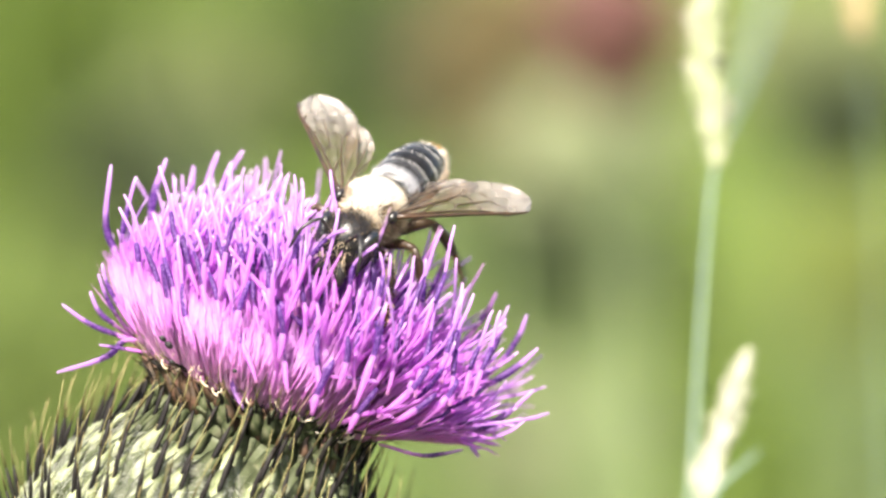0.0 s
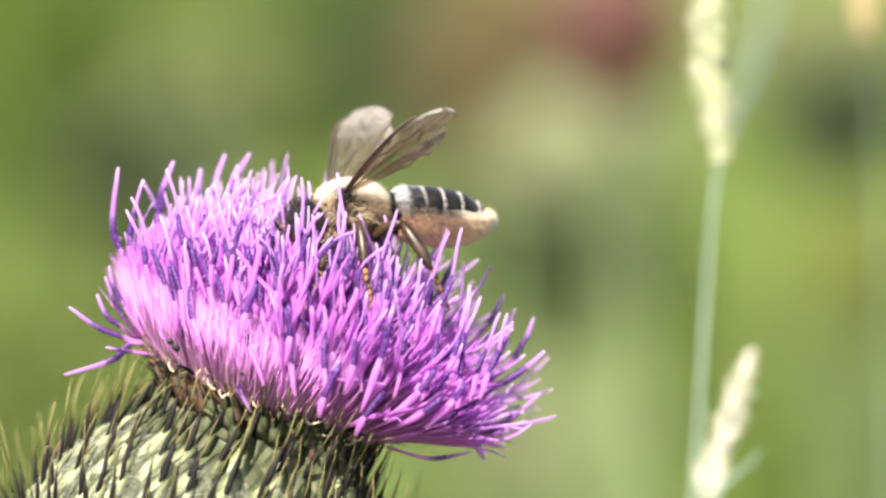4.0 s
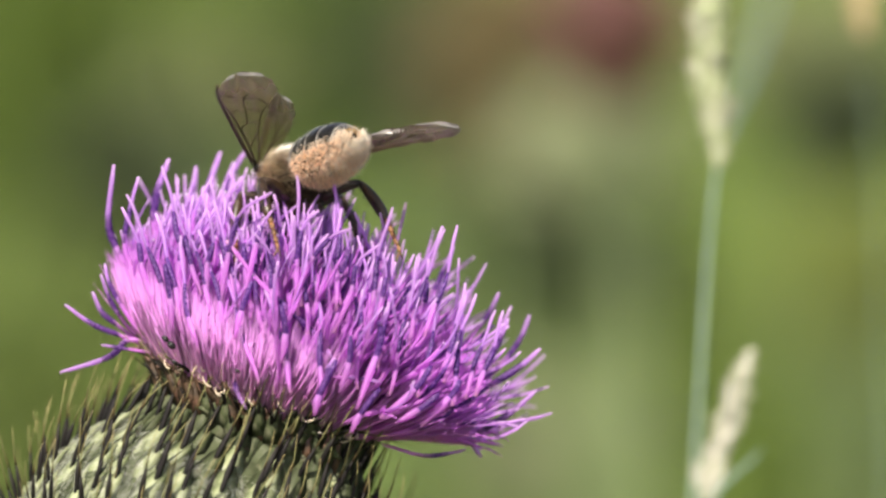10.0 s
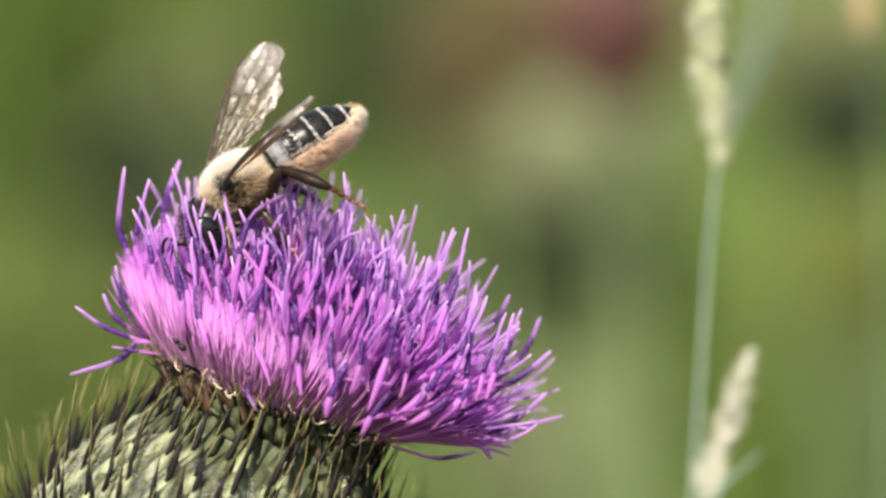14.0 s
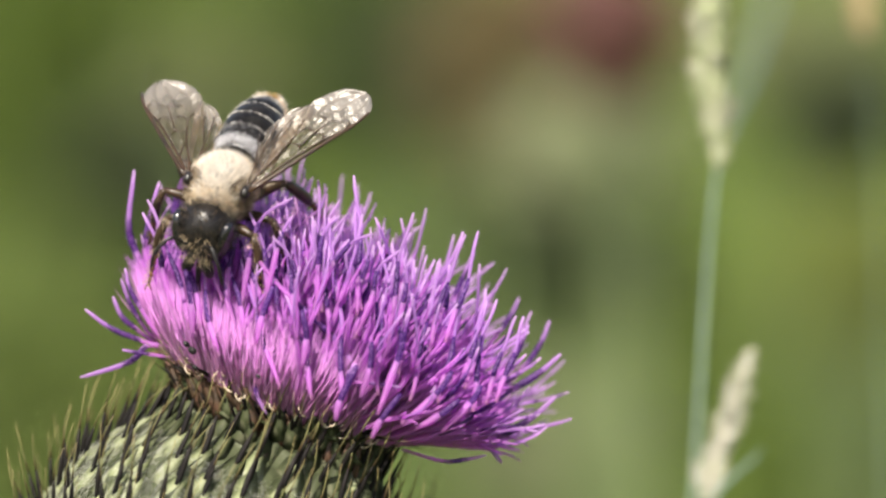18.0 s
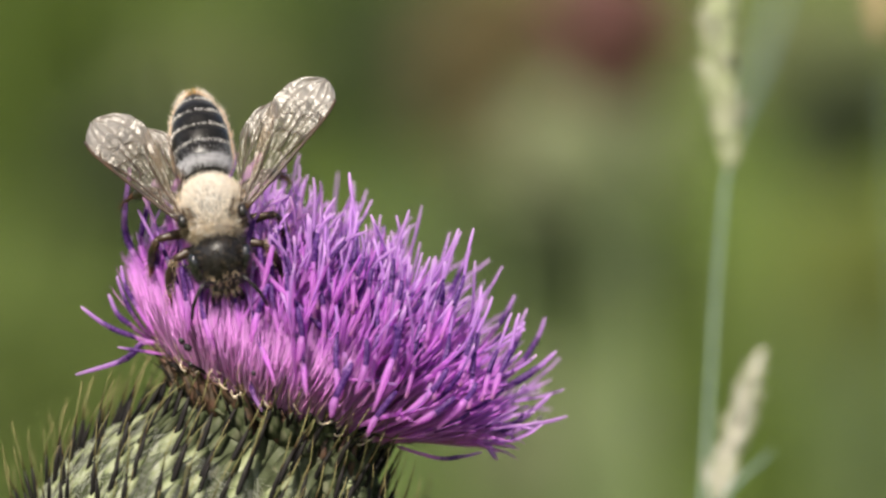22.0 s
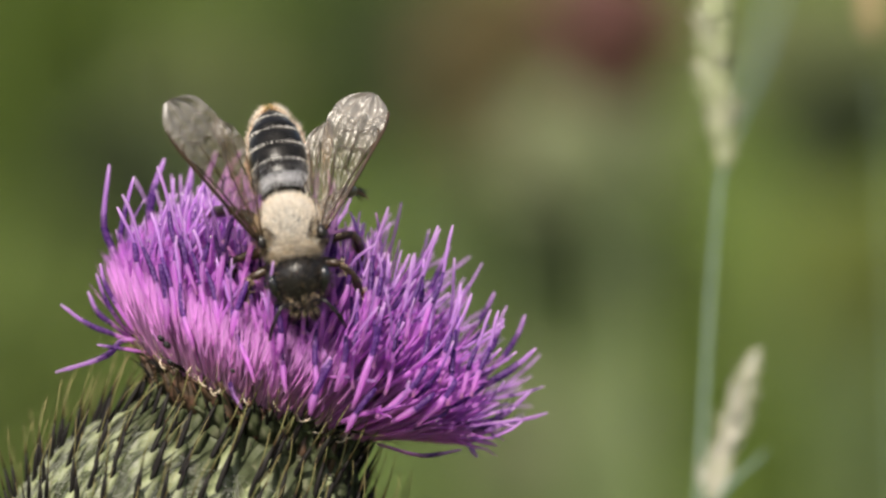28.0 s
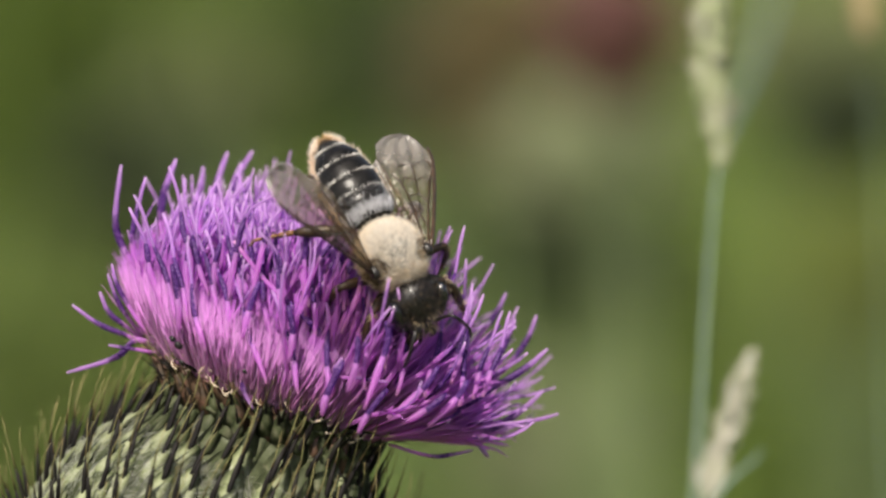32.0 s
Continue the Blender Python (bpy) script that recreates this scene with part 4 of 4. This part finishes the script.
    coat("tail_tuft", abdomen, GOLD_HAIR, 90, on_abdomen(lambda g, x: math.sin(g) > -0.3, -254, -243), 11, 0.6, (-1.0, 0, 0.3), "golden hairs at the tip")

    # head, tilted down
    hm = Matrix.Translation((82, 0, -36)) @ Matrix.Rotation(radians(4), 4, "Y")
    HR = Vector((46, 51, 57))
    head = skin("head", Build().ball(hm @ ell((0, 0, 0), HR), 16, 24, lambda d: 1 - 0.10 * max(0, d.x)), BLACK, bee, "broad black head with golden face hair")
    for s in (1, -1):
        em = hm @ Matrix.Translation((9, s * 38, 2)) @ Matrix.Rotation(radians(-12 * s), 4, "X") @ Matrix.Diagonal((25, 15, 43, 1))
        skin("eye", Build().ball(em, 14, 18), EYE_BLACK, head, "glossy black compound eye")
        jm = hm @ Matrix.Translation((30, s * 17, -48)) @ Matrix.Rotation(radians(20 * s), 4, "X") @ Matrix.Diagonal((9, 11, 24, 1))
        skin("mandible", Build().ball(jm, 8, 12), BLACK, head)
        root = hm @ Vector((48, s * 13, 8))
        q = spline([root, hm @ Vector((60, s * 30, 26)), hm @ Vector((70, s * 40, 30)), hm @ Vector((86, s * 58, 6)), hm @ Vector((84, s * 66, -34))], 14)
        skin("antenna", Build().tube(q, [2.8] * 4 + [3.3] * 9 + [2.0], 7), BLACK, head, "jointed black antenna")
    q = spline([hm @ Vector((22, 0, -48)), hm @ Vector((26, 0, -90)), hm @ Vector((14, 0, -125))], 8)
    skin("proboscis", Build().tube(q, [6, 6, 5, 5, 4, 4, 3, 2], 7), BLACK, head)

    def on_head(test):
        def f():
            d = direction()
            if not test(d):
                return None
            return hm @ Vector((d.x * HR.x, d.y * HR.y, d.z * HR.z)), (hm.to_3x3() @ Vector((d.x / HR.x, d.y / HR.y, d.z / HR.z))).normalized()
        return f
    coat("face_hair", head, FUR_TAN, 1500, on_head(lambda d: d.x > 0.3 and abs(d.y) < 0.5 and d.z < 0.45 and noise.noise(d * 5) > -0.1), 16, 0.45, (0.2, 0, -0.5), "golden face hair")
    coat("crown_hair", head, FUR_BLACK, 2000, on_head(lambda d: d.z > -0.2), 15, 0.42, (0, 0, 0.2), "short black hair")
    coat("brow_hair", head, FUR_BROWN, 700, on_head(lambda d: d.z > 0.1 and d.x > 0.0), 14, 0.42, (0.2, 0, 0.1), "brown hair on the brow")
    coat("collar_fur", head, FUR_PALE, 500, on_head(lambda d: d.x < -0.6), 13, 0.5, (0, 0, 0.2), "pale collar fur")

    # legs
    legs = {}
    for s in (1, -1):
        for kind, q in (("foreleg", ((38, 30, -48), (62, 78, -38), (86, 92, -105), (104, 98, -160))),
                        ("middle_leg", ((2, 34, -52), (8, 104, -34), (4, 118, -118), (-6, 122, -180))),
                        ("hind_leg", ((-34, 34, -46), (-70, 96, -28), (-118, 112, -112), (-146, 116, -180)))):
            a, k, e, t = [Vector((x, y * s, z)) for x, y, z in q]
            fat = 1.25 if kind == "hind_leg" else 1.0
            b = Build()
            b.tube(spline([a, a * 0.5 + k * 0.5 + Vector((0, 0, 6)), k], 6), [7 * fat, 9 * fat, 9.5 * fat, 9 * fat, 7 * fat, 6], 9)
            b.tube(spline([k, k * 0.5 + e * 0.5 + Vector((0, 4 * s, 0)), e], 6), [5, 7 * fat, 8.5 * fat, 8.5 * fat, 8 * fat, 5], 9)
            b.v = [v - a for v in b.v]
            leg = skin(kind, b, LEG_BROWN, bee, "dark brown bristly leg", Matrix.Translation(a * U))
            legs[kind, s] = leg
            b = Build()
            for j in range(5):
                p0, p1 = e.lerp(t, j / 5.0), e.lerp(t, (j + 0.92) / 5.0)
                b.tube([p0, p0.lerp(p1, 0.6), p1], [4.5 - 0.5 * j, 6.0 - 0.7 * j, 4.2 - 0.5 * j], 7)
            for w in (-1, 1):
                b.tube([t, t + Vector((5, 4 * w, -6)), t + Vector((7, 7 * w, -12))], [2, 1.6, 0.5], 5)
            b.v = [v - a for v in b.v]
            skin("tarsus", b, TARSUS_BROWN, leg, "orange-brown jointed foot")
            b = Build()
            for j in range(230):
                seg = (k, e) if j % 3 else (a, k)
                if j % 5 == 0:
                    seg = (e, t)
                p = seg[0].lerp(seg[1], rng.random())
                b.strand(p + direction() * 7, direction() + Vector((0, 0.3 * s, -0.4)), rng.uniform(9, 17), 0.55, Vector((0, 0, -0.3)))
            b.v = [v - a for v in b.v]
            tagged(skin("leg_hair", b, FUR_TAN if kind == "foreleg" else FUR_BROWN if kind == "middle_leg" else FUR_BLACK, leg), kind="stuff")

    # wings: x to the tip, y to the trailing edge of the left one
    wings = []
    for s in (1, -1):
        def sheet(outline, ribs, sag):
            """A thin membrane between a leading and a trailing edge, slightly pleated."""
            b = Build()
            nx, ny = 34, 15
            for side in (1, -1):
                for i in range(nx):
                    x = i / (nx - 1)
                    lo = float(np.interp(x, outline[0], outline[1]))
                    hi = float(np.interp(x, outline[0], outline[2]))
                    hi -= 7 * max(0, noise.noise((x * 9, 5.0 + s, 2))) * (x > 0.55)
                    for j in range(ny):
                        y = lo + (hi - lo) * j / (ny - 1)
                        X = ribs[0] + (ribs[1] - ribs[0]) * (x + ribs[2] * (j / (ny - 1)) * x)
                        z = sag * math.sin(math.pi * x) + 4.2 * math.sin(j * 1.7 + x * 5) * min(1, x * 2) + 6.0 * noise.noise((x * 9, j * 0.6, 1)) * min(1, x * 2)
                        b.v.append(Vector((X, s * y, z + side * 0.35)))
                        b.t.append(x)
            for side in (0, 1):
                for i in range(nx - 1):
                    for j in range(ny - 1):
                        q = side * nx * ny + i * ny + j
                        f = (q, q + ny, q + ny + 1, q + 1)
                        b.f.append(f if side == 0 else f[::-1])
            return b
        fore = ([0, 0.12, 0.3, 0.55, 0.75, 0.88, 0.95, 1.0], [-5, -11, -21, -33, -39, -36, -25, -5], [6, 12, 30, 54, 64, 58, 44, 8])
        wing = skin("wing", sheet(fore, (0, 294, 0.0), 8), WING, bee, "smoky transparent wing with dark veins", Matrix.Translation(Vector((22, 55 * s, 31)) * U))
        hind = ([0, 0.15, 0.4, 0.7, 0.9, 1.0], [2, 6, 18, 36, 46, 62], [10, 32, 63, 86, 86, 72])
        skin("hindwing", sheet(hind, (4, 222, -0.10), -2), WING, wing, "smaller smoky hindwing")
        for q, r in ((((0, -4), (60, -10), (150, -14), (225, -14), (262, -6)), 3.4),
                     (((0, 0), (50, 0), (110, -2), (165, -6), (200, -13)), 1.9),
                     (((0, 4), (40, 14), (95, 26), (150, 44), (175, 62)), 1.5),
                     (((50, 0), (80, 16), (95, 26)), 1.2),
                     (((110, -2), (126, 14), (122, 33)), 1.2),
                     (((126, 14), (165, 20), (205, 26), (222, 40)), 1.2),
                     (((165, -6), (172, 8), (165, 20)), 1.2),
                     (((200, -13), (222, -2), (205, 26)), 1.2),
                     (((165, 20), (168, 40), (150, 44)), 1.2),
                     (((205, 26), (202, 48), (175, 62)), 1.1),
                     (((6, 10), (60, 42), (120, 76), (160, 96)), 1.2),
                     (((40, 30), (80, 66), (110, 94)), 1.1),
                     (((80, 52), (130, 66), (175, 82)), 1.0)):
            r *= 1.25
            c = spline([(x, (y - 0.115 * x) * s, 1.5 + 8 * math.sin(math.pi * x / 296)) for x, y in q], 12)
            skin("vein", Build().tube(c, [r * (1 - 0.4 * i / 11) for i in range(12)], 5), VEIN, wing)
        wings.append(wing)
    return bee, wings, legs, head


GOLD_HAIR = mat_strand("fur_gold", (0.32, 0.18, 0.06), (0.62, 0.42, 0.18))
BEE_THING, WINGS, LEGS, BEE_HEAD = build_bee()


def motions():
    SWAY = (
        (0, -18.3, 3.1), (0.5, -13.8, 1.5), (1, -7.6, -1.5), (1.5, -9.2, -1.5), (2, -15.3, -0.0),
        (2.5, -16.9, 3.1), (3, -9.2, 4.6), (3.5, -6.1, -1.5), (5.5, -7.7, 1.5), (6, -7.7, -0.0),
        (6.5, -1.5, -1.5), (7, -3.0, 1.5), (7.5, -12.2, 3.1), (8, -7.7, 1.5), (8.5, -1.5, -0.0),
        (9, 0.0, -0.0), (9.5, -10.7, 3.0), (10, -13.8, 3.1), (10.5, -6.1, -0.0), (11, -1.5, -1.5),
        (11.5, 0.0, -0.0), (12, -3.1, 1.5), (12.5, -3.1, 3.1), (13, 1.6, -0.0), (13.5, 3.1, -1.5),
        (14, 4.6, -0.0), (14.5, -1.5, -0.0), (16.5, 15.3, -4.6), (17, -7.6, 3.1), (17.5, -6.1, 4.6),
        (18, 21.4, -4.6), (18.5, 27.6, -9.2), (19, 3.1, -1.5), (19.5, -9.2, 4.6), (20, 13.8, 1.5),
        (20.5, 39.8, -7.7), (21, 23.0, -4.6), (21.5, -1.5, 4.6), (22, 13.8, -0.0), (22.5, 32.2, -6.1),
        (23, 16.8, -4.6), (23.5, -4.6, -0.0), (24, -4.6, -1.5), (24.5, 7.6, -6.1), (25, 21.4, -10.7),
        (25.5, -1.5, -1.5), (27.5, -4.6, -1.5), (28, -21.5, 3.1), (28.5, -21.4, 3.1), (29, -4.6, 1.5),
        (29.5, 1.6, 1.5), (30, -3.0, 3.1), (30.5, -7.7, 3.1), (31, -6.1, 4.6), (31.5, -3.0, 4.6),
        (32, -1.5, 3.1),
    )
    GRASS = (
        (0, -5.3), (0.5, -10.6), (1, -6.0), (1.5, -6.8), (2, -7.6),
        (2.5, -9.1), (3, -5.3), (3.5, -1.5), (5.5, 4.6), (6, 3.9),
        (6.5, 3.1), (7, 2.4), (7.5, 3.1), (8, 3.9), (8.5, 0.0),
        (9, 0.0), (9.5, -0.8), (10, -0.8), (10.5, -2.2), (11, -1.5),
        (11.5, -0.8), (12, 0.0), (12.5, 2.4), (13, 1.6), (13.5, -2.2),
        (14, 0.0), (14.5, -1.5), (16.5, -0.8), (17, 0.0), (17.5, 8.5),
        (18, 0.0), (18.5, -4.5), (19, 9.2), (19.5, 1.6), (20, 5.4),
        (20.5, 7.0), (21, 6.2), (21.5, -2.2), (22, 18.4), (22.5, 3.1),
        (23, 15.4), (23.5, 11.5), (24, 9.2), (24.5, 22.2), (25, 19.2),
        (25.5, 11.5), (27.5, 9.2), (28, 9.2), (28.5, 4.6), (29, 6.2),
        (29.5, 4.6), (30, 4.6), (30.5, 4.6), (31, 2.4), (31.5, 2.4),
        (32, 2.4),
    )
    BEE = (
        (0, -126, 62, 150, -20.8, 20.5, -118.4), (1, -120, 37.7, 138, -10, 34.9, -111.3),
        (2, -126, 50, 118, -17.4, 23.3, -115.4), (2.5, -165.7, 125.5, 95, -8.1, 3.9, -144.8),
        (3, -172.7, 97.7, 85, 3.8, 8.9, -164.6), (3.5, -163.5, 59.2, 91, 7.8, 1, -159.6),
        (5.5, -159.6, 111.1, 115, 5.8, -4.7, 163.1), (6, -210.8, 98.8, 114, 2.6, 3.3, 163.9),
        (7, -219.7, 76.1, 118, 4.1, 3, 164.2), (8, -254.8, 97.2, 111, 4, 4.4, 163.9),
        (9, -228, 115.5, 110, 1.6, 9.1, 164.3), (9.5, -236, 138.4, 70, 5, 24, 117),
        (10, -264, 122.3, 70, 5, 25, 119), (11, -235, 127.8, 70, 5, 26, 114),
        (11.5, -254, 158.2, 138, 3.9, -2, 169.8), (12, -313.8, 125.9, 148, 1.4, 10.9, 169.2),
        (12.5, -312.6, 143.5, 150, 4.1, -3.5, 168.4), (13, -308, 113, 153, 3.8, 9.3, 170.2),
        (13.5, -308.6, 116.5, 150, 1.3, 14.7, -159.1), (14, -359.2, 109.4, 148, -1.1, 31, -163.2),
        (14.5, -347, 117.7, 148, 0.1, 30, -158.2), (16.5, -417.1, 114.8, 156, 11.6, 27.1, -145.8),
        (17, -441.2, 107.7, 162, 12.1, 34, -141.8), (17.5, -429.3, 120.5, 180, 15.3, 30.3, -133.2),
        (17.7, -402.6, 133.9, 194, -9.2, 26.6, -113.6), (18, -382.5, 104.4, 227, -14.4, 33, -112.7),
        (18.5, -374, 92, 230, -19.6, 34, -111.6), (19, -386.8, 81, 232, -4.9, 43, -100.9),
        (20, -394.8, 76.4, 237, -5.2, 50.1, -97.1), (20.5, -356.9, 78.2, 240, -4, 40, -97.3),
        (21, -386.9, 43.8, 242, -9.4, 54, -101.4), (21.5, -405.1, 80.7, 244, -1.5, 42.9, -93.6),
        (22, -397.7, 62.1, 247, 15.1, 48.8, -75.8), (22.3, -343.2, 102.9, 254, 16.8, 22.6, -56.6),
        (22.5, -309.4, 92.5, 260, 19.2, 28.3, -52.4), (22.7, -309.3, 73.8, 264, 15.8, 32.2, -51.3),
        (23, -336.7, 62.6, 272, 21.4, 42.9, -60.3), (23.5, -369.7, 60, 277, 9.3, 47.1, -82.2),
        (24, -360.7, 68, 282, 25.6, 45.4, -67.4), (24.3, -317.4, 99.3, 285, 29.2, 25.5, -52.4),
        (24.5, -284.9, 84.3, 287, 34.2, 30.1, -43.9), (25, -287.4, 39.3, 292, 37.7, 43.8, -38.3),
        (25.5, -315.1, 51.9, 292, 28.2, 37.1, -49), (27.5, -259.1, 51.4, 281, 9.4, 39.3, -75.4),
        (28, -262, 28, 277, 15, 51.4, -75), (28.3, -240.3, 54.7, 277, 23.1, 35.6, -58.2),
        (28.5, -226.4, 72.5, 276, 21.8, 28.6, -47.9), (29, -148, 20, 276, 41.3, 40.5, -38.4),
        (29.5, -173.4, 34.9, 275, 26.2, 37.1, -55.7), (30, -170, 15, 274, 25, 41.9, -54.9),
        (30.5, -187.8, 30.2, 274, 13, 33.5, -64.4), (31, -118, -12, 273, 32.3, 44.7, -48.7),
        (31.3, -122.7, 36.2, 273, 34, 33.7, -51.8), (31.5, -98, 22, 273, 41.3, 34.7, -47.4),
        (32, -87, -14, 272, 31, 49, -43),
    )
    LEFT_WING = (
        (0, 0.1, 7.6, 149.5), (1, 1.3, 12.5, 145.7),
        (2, -0.6, 5.6, 151.4), (2.5, 1.7, -20.6, 114.5),
        (3, -1.8, -10.6, 121.3), (3.5, 3.5, -30.1, 115),
        (5.5, 2.2, -28.5, 145.1), (6, -15.8, -29.3, -179.6),
        (7, -26, -23.4, 132.6), (8, -31.1, -37.6, 132.7),
        (9, -23.7, -17, 133.9), (9.5, 0, -10.7, 150.2),
        (10, 0, -15.5, 150.1), (11, 0, -18.9, 158.4),
        (11.5, -3.4, -14.2, 129.4), (12, -3.8, -12.3, 131.4),
        (12.5, -17.1, -19.7, 163.3), (13, -5.8, -19.5, 136.2),
        (13.5, 6.9, -20.1, 100.1), (14, -1, -19.9, 121.7),
        (14.5, 7.4, -34.2, 109.7), (16.5, 8.6, -30.1, 105.4),
        (17, -0.6, -21.2, 121), (17.5, 6, -24.8, 106.8),
        (17.7, -12.5, -12.9, 162.6), (18, -7.2, -8.1, 153.8),
        (18.5, -4.3, -3.8, 145.9), (19, -3.9, -2.3, 146.8),
        (20, -2.3, 2.1, 144.3), (20.5, -2.1, 2.8, 145.6),
        (21, -5.8, -38.9, 132.5), (21.5, -1.6, 4.1, 146.4),
        (22, -2.8, 0.5, 142.2), (22.3, -3, -0.3, 141.2),
        (22.5, -1.9, 6.2, 136.3), (22.7, -3, -1, 134.7),
        (23, -2.6, 1.7, 139.7), (23.5, -2.4, 1.5, 154.9),
        (24, -2.4, 1.7, 150.1), (24.3, -1.3, 3.9, 153.4),
        (24.5, -0.2, 6.7, 150), (25, -2.7, 1.1, 140),
        (25.5, -3.2, -1.5, 138.7), (27.5, -1.4, 3.8, 151.7),
        (28, -0.8, 4.7, 153.6), (28.3, -1.9, 2.7, 151.7),
        (28.5, -2.7, 0.8, 146.9), (29, 1.6, 15.1, 143.8),
        (29.5, -0.4, 7.2, 146.6), (30, 0.5, 9, 148.6),
        (30.5, -2.6, 1.2, 142.3), (31, 3.1, 13, 152.7),
        (31.3, 9, 16.3, 164.8), (31.5, 11.8, 19, 166.6),
        (32, 9.4, 21.8, 157.5),
    )
    RIGHT_WING = (
        (0, 2.9, 0.1, -143.6), (1, 8.2, -13.8, -147.8),
        (2, 6.3, -9.3, -146.6), (2.5, 5, -8.7, -140.3),
        (3, 6.6, -11.8, -144.2), (3.5, 4.7, -25.7, -131.8),
        (5.5, -36.8, -20.1, -103), (6, -26.5, -15.4, -109.6),
        (7, -22.3, -31.3, -131.2), (8, -22.8, -17, -113.8),
        (9, -10.9, -11.4, -132.9), (9.5, 0, 6.5, -143.5),
        (10, 0, 0.9, -144.8), (11, 0, 10.1, -140.6),
        (11.5, -14.8, -3, -108.5), (12, -11.2, -11.3, -138.6),
        (12.5, -13.7, -11.7, -133.3), (13, -18.3, -13.7, -121),
        (13.5, 8, -8.6, -155.9), (14, 10.5, -20.9, -147.7),
        (14.5, 2.3, 2.1, -143.9), (16.5, 9.3, -16.9, -148.1),
        (17, 7, -9.7, -149.2), (17.5, 3.4, -1.1, -145.3),
        (17.7, -2.2, 15.2, -145.6), (18, -0.3, 8.1, -149.4),
        (18.5, 3.7, -1, -154), (19, 2.2, 2.4, -147.5),
        (20, 1.4, 4.9, -145.4), (20.5, 1.4, 4.8, -145.8),
        (21, 2.6, 1.4, -144.6), (21.5, 1.8, 3.8, -143.9),
        (22, -1.6, 9.1, -154.5), (22.3, 4.9, -2.3, -159.8),
        (22.5, -3, -46.8, -120.1), (22.7, -1.5, -38.3, -120.8),
        (23, 7.4, -44.7, -134.6), (23.5, -8, -52.2, -114.6),
        (24, -2, -51.2, -122), (24.3, -8.8, -40, -110),
        (24.5, -2.7, -43.4, -119.9), (25, 9.6, -32.7, -139.9),
        (25.5, -6, -41.2, -114.5), (27.5, -17, -64.6, -106.9),
        (28, 16.7, -42.5, -148), (28.3, -6.7, -52, -116.2),
        (28.5, -5, -43.2, -116.6), (29, 24, -53.5, -154),
        (29.5, -3.8, -54.3, -120.2), (30, 7.6, -36.1, -135.8),
        (30.5, -14.6, -45.5, -104.2), (31, 13.2, -41.9, -143.3),
        (31.3, -11.2, -65, -113.2), (31.5, 22.6, -77.2, -149.4),
        (32, 17.1, -44, -137),
    )

    # the thistle sways from its foot, the grasses from theirs
    foot = THISTLE.matrix_basis.copy()
    walk(THISTLE, [(t, foot @ Matrix.Translation((0, 0, dy * U)) @ pose(0, 0, 0, 0, math.degrees(dx * U / 0.735), 0)) for t, dx, dy in SWAY])
    for stalk, share in ((STALK, 1.12), (SPRIG, 1.12), (FAR_STALK, 2.0)):
        m = stalk.matrix_basis.copy()
        walk(stalk, [(t, m @ pose(0, 0, 0, 0, math.degrees(share * dx * U / 0.75), 0)) for t, dx in GRASS])
    # the bee: right, up, towards the viewer, then its turn
    walk(BEE_THING, [(t, Matrix.Translation(CENTRE + U * (x * RIGHT + y * UP + w * BACK)) @ pose(0, 0, 0, a, b, c)) for t, x, y, w, a, b, c in BEE])
    for wing, side, rows in ((WINGS[0], 1, LEFT_WING), (WINGS[1], -1, RIGHT_WING)):
        walk(wing, [(t, Matrix.Translation(Vector((22, 55 * side, 31)) * U) @ pose(0, 0, 0, a, b, c)) for t, a, b, c in rows])

    # the head nods at the neck
    neck = Matrix.Translation(Vector((52, 0, -14)) * U)
    NOD = ((0, -34), (1, -22), (2, 2), (3.5, 4), (5.5, 10), (9, 8), (13, 6), (17, 0), (18, -8), (20, -20), (21, -14), (22, -12), (24, -8), (28, -12), (29, -18), (30, -28), (31, -22), (32, -12))
    walk(BEE_HEAD, [(t, neck @ pose(0, 0, 0, 0, a, 0) @ neck.inverted()) for t, a in NOD])
    # the hind legs lift and stretch: degrees of roll about the hip
    RAISE = {1: ((0, 10), (2.2, 20), (2.5, 45), (3, 15), (9, 0), (11, 10), (11.3, 30), (12, 10), (13.5, 35), (14.5, 30), (17, 15), (18, 10), (22, 10), (23, 50),
                 (23.5, 20), (24, 10), (25.5, 45), (27.5, 40), (28, 10), (32, 0)),
             -1: ((0, 0), (18, 0), (20, 10), (22.3, 20), (23, 10), (24.5, 40), (25.5, 50), (27.5, 20), (28, 15), (28.5, 30), (29, 40), (30, 45), (31, 60), (32, 62))}
    for side, rows in RAISE.items():
        leg = LEGS["hind_leg", side]
        m = leg.matrix_basis.copy()
        walk(leg, [(t, m @ pose(0, 0, 0, side * a, 0, 0)) for t, a in rows])
    # the others step as it walks over the florets
    for k, (kind, side) in enumerate((("foreleg", 1), ("foreleg", -1), ("middle_leg", 1), ("middle_leg", -1))):
        leg = LEGS[kind, side]
        m = leg.matrix_basis.copy()
        walk(leg, [(i * 0.8, m @ pose(0, 0, 0, side * (4 + 8 * math.sin(2.4 * i + k)), 0, 9 * math.sin(1.7 * i + 2 * k))) for i in range(41)])


motions()
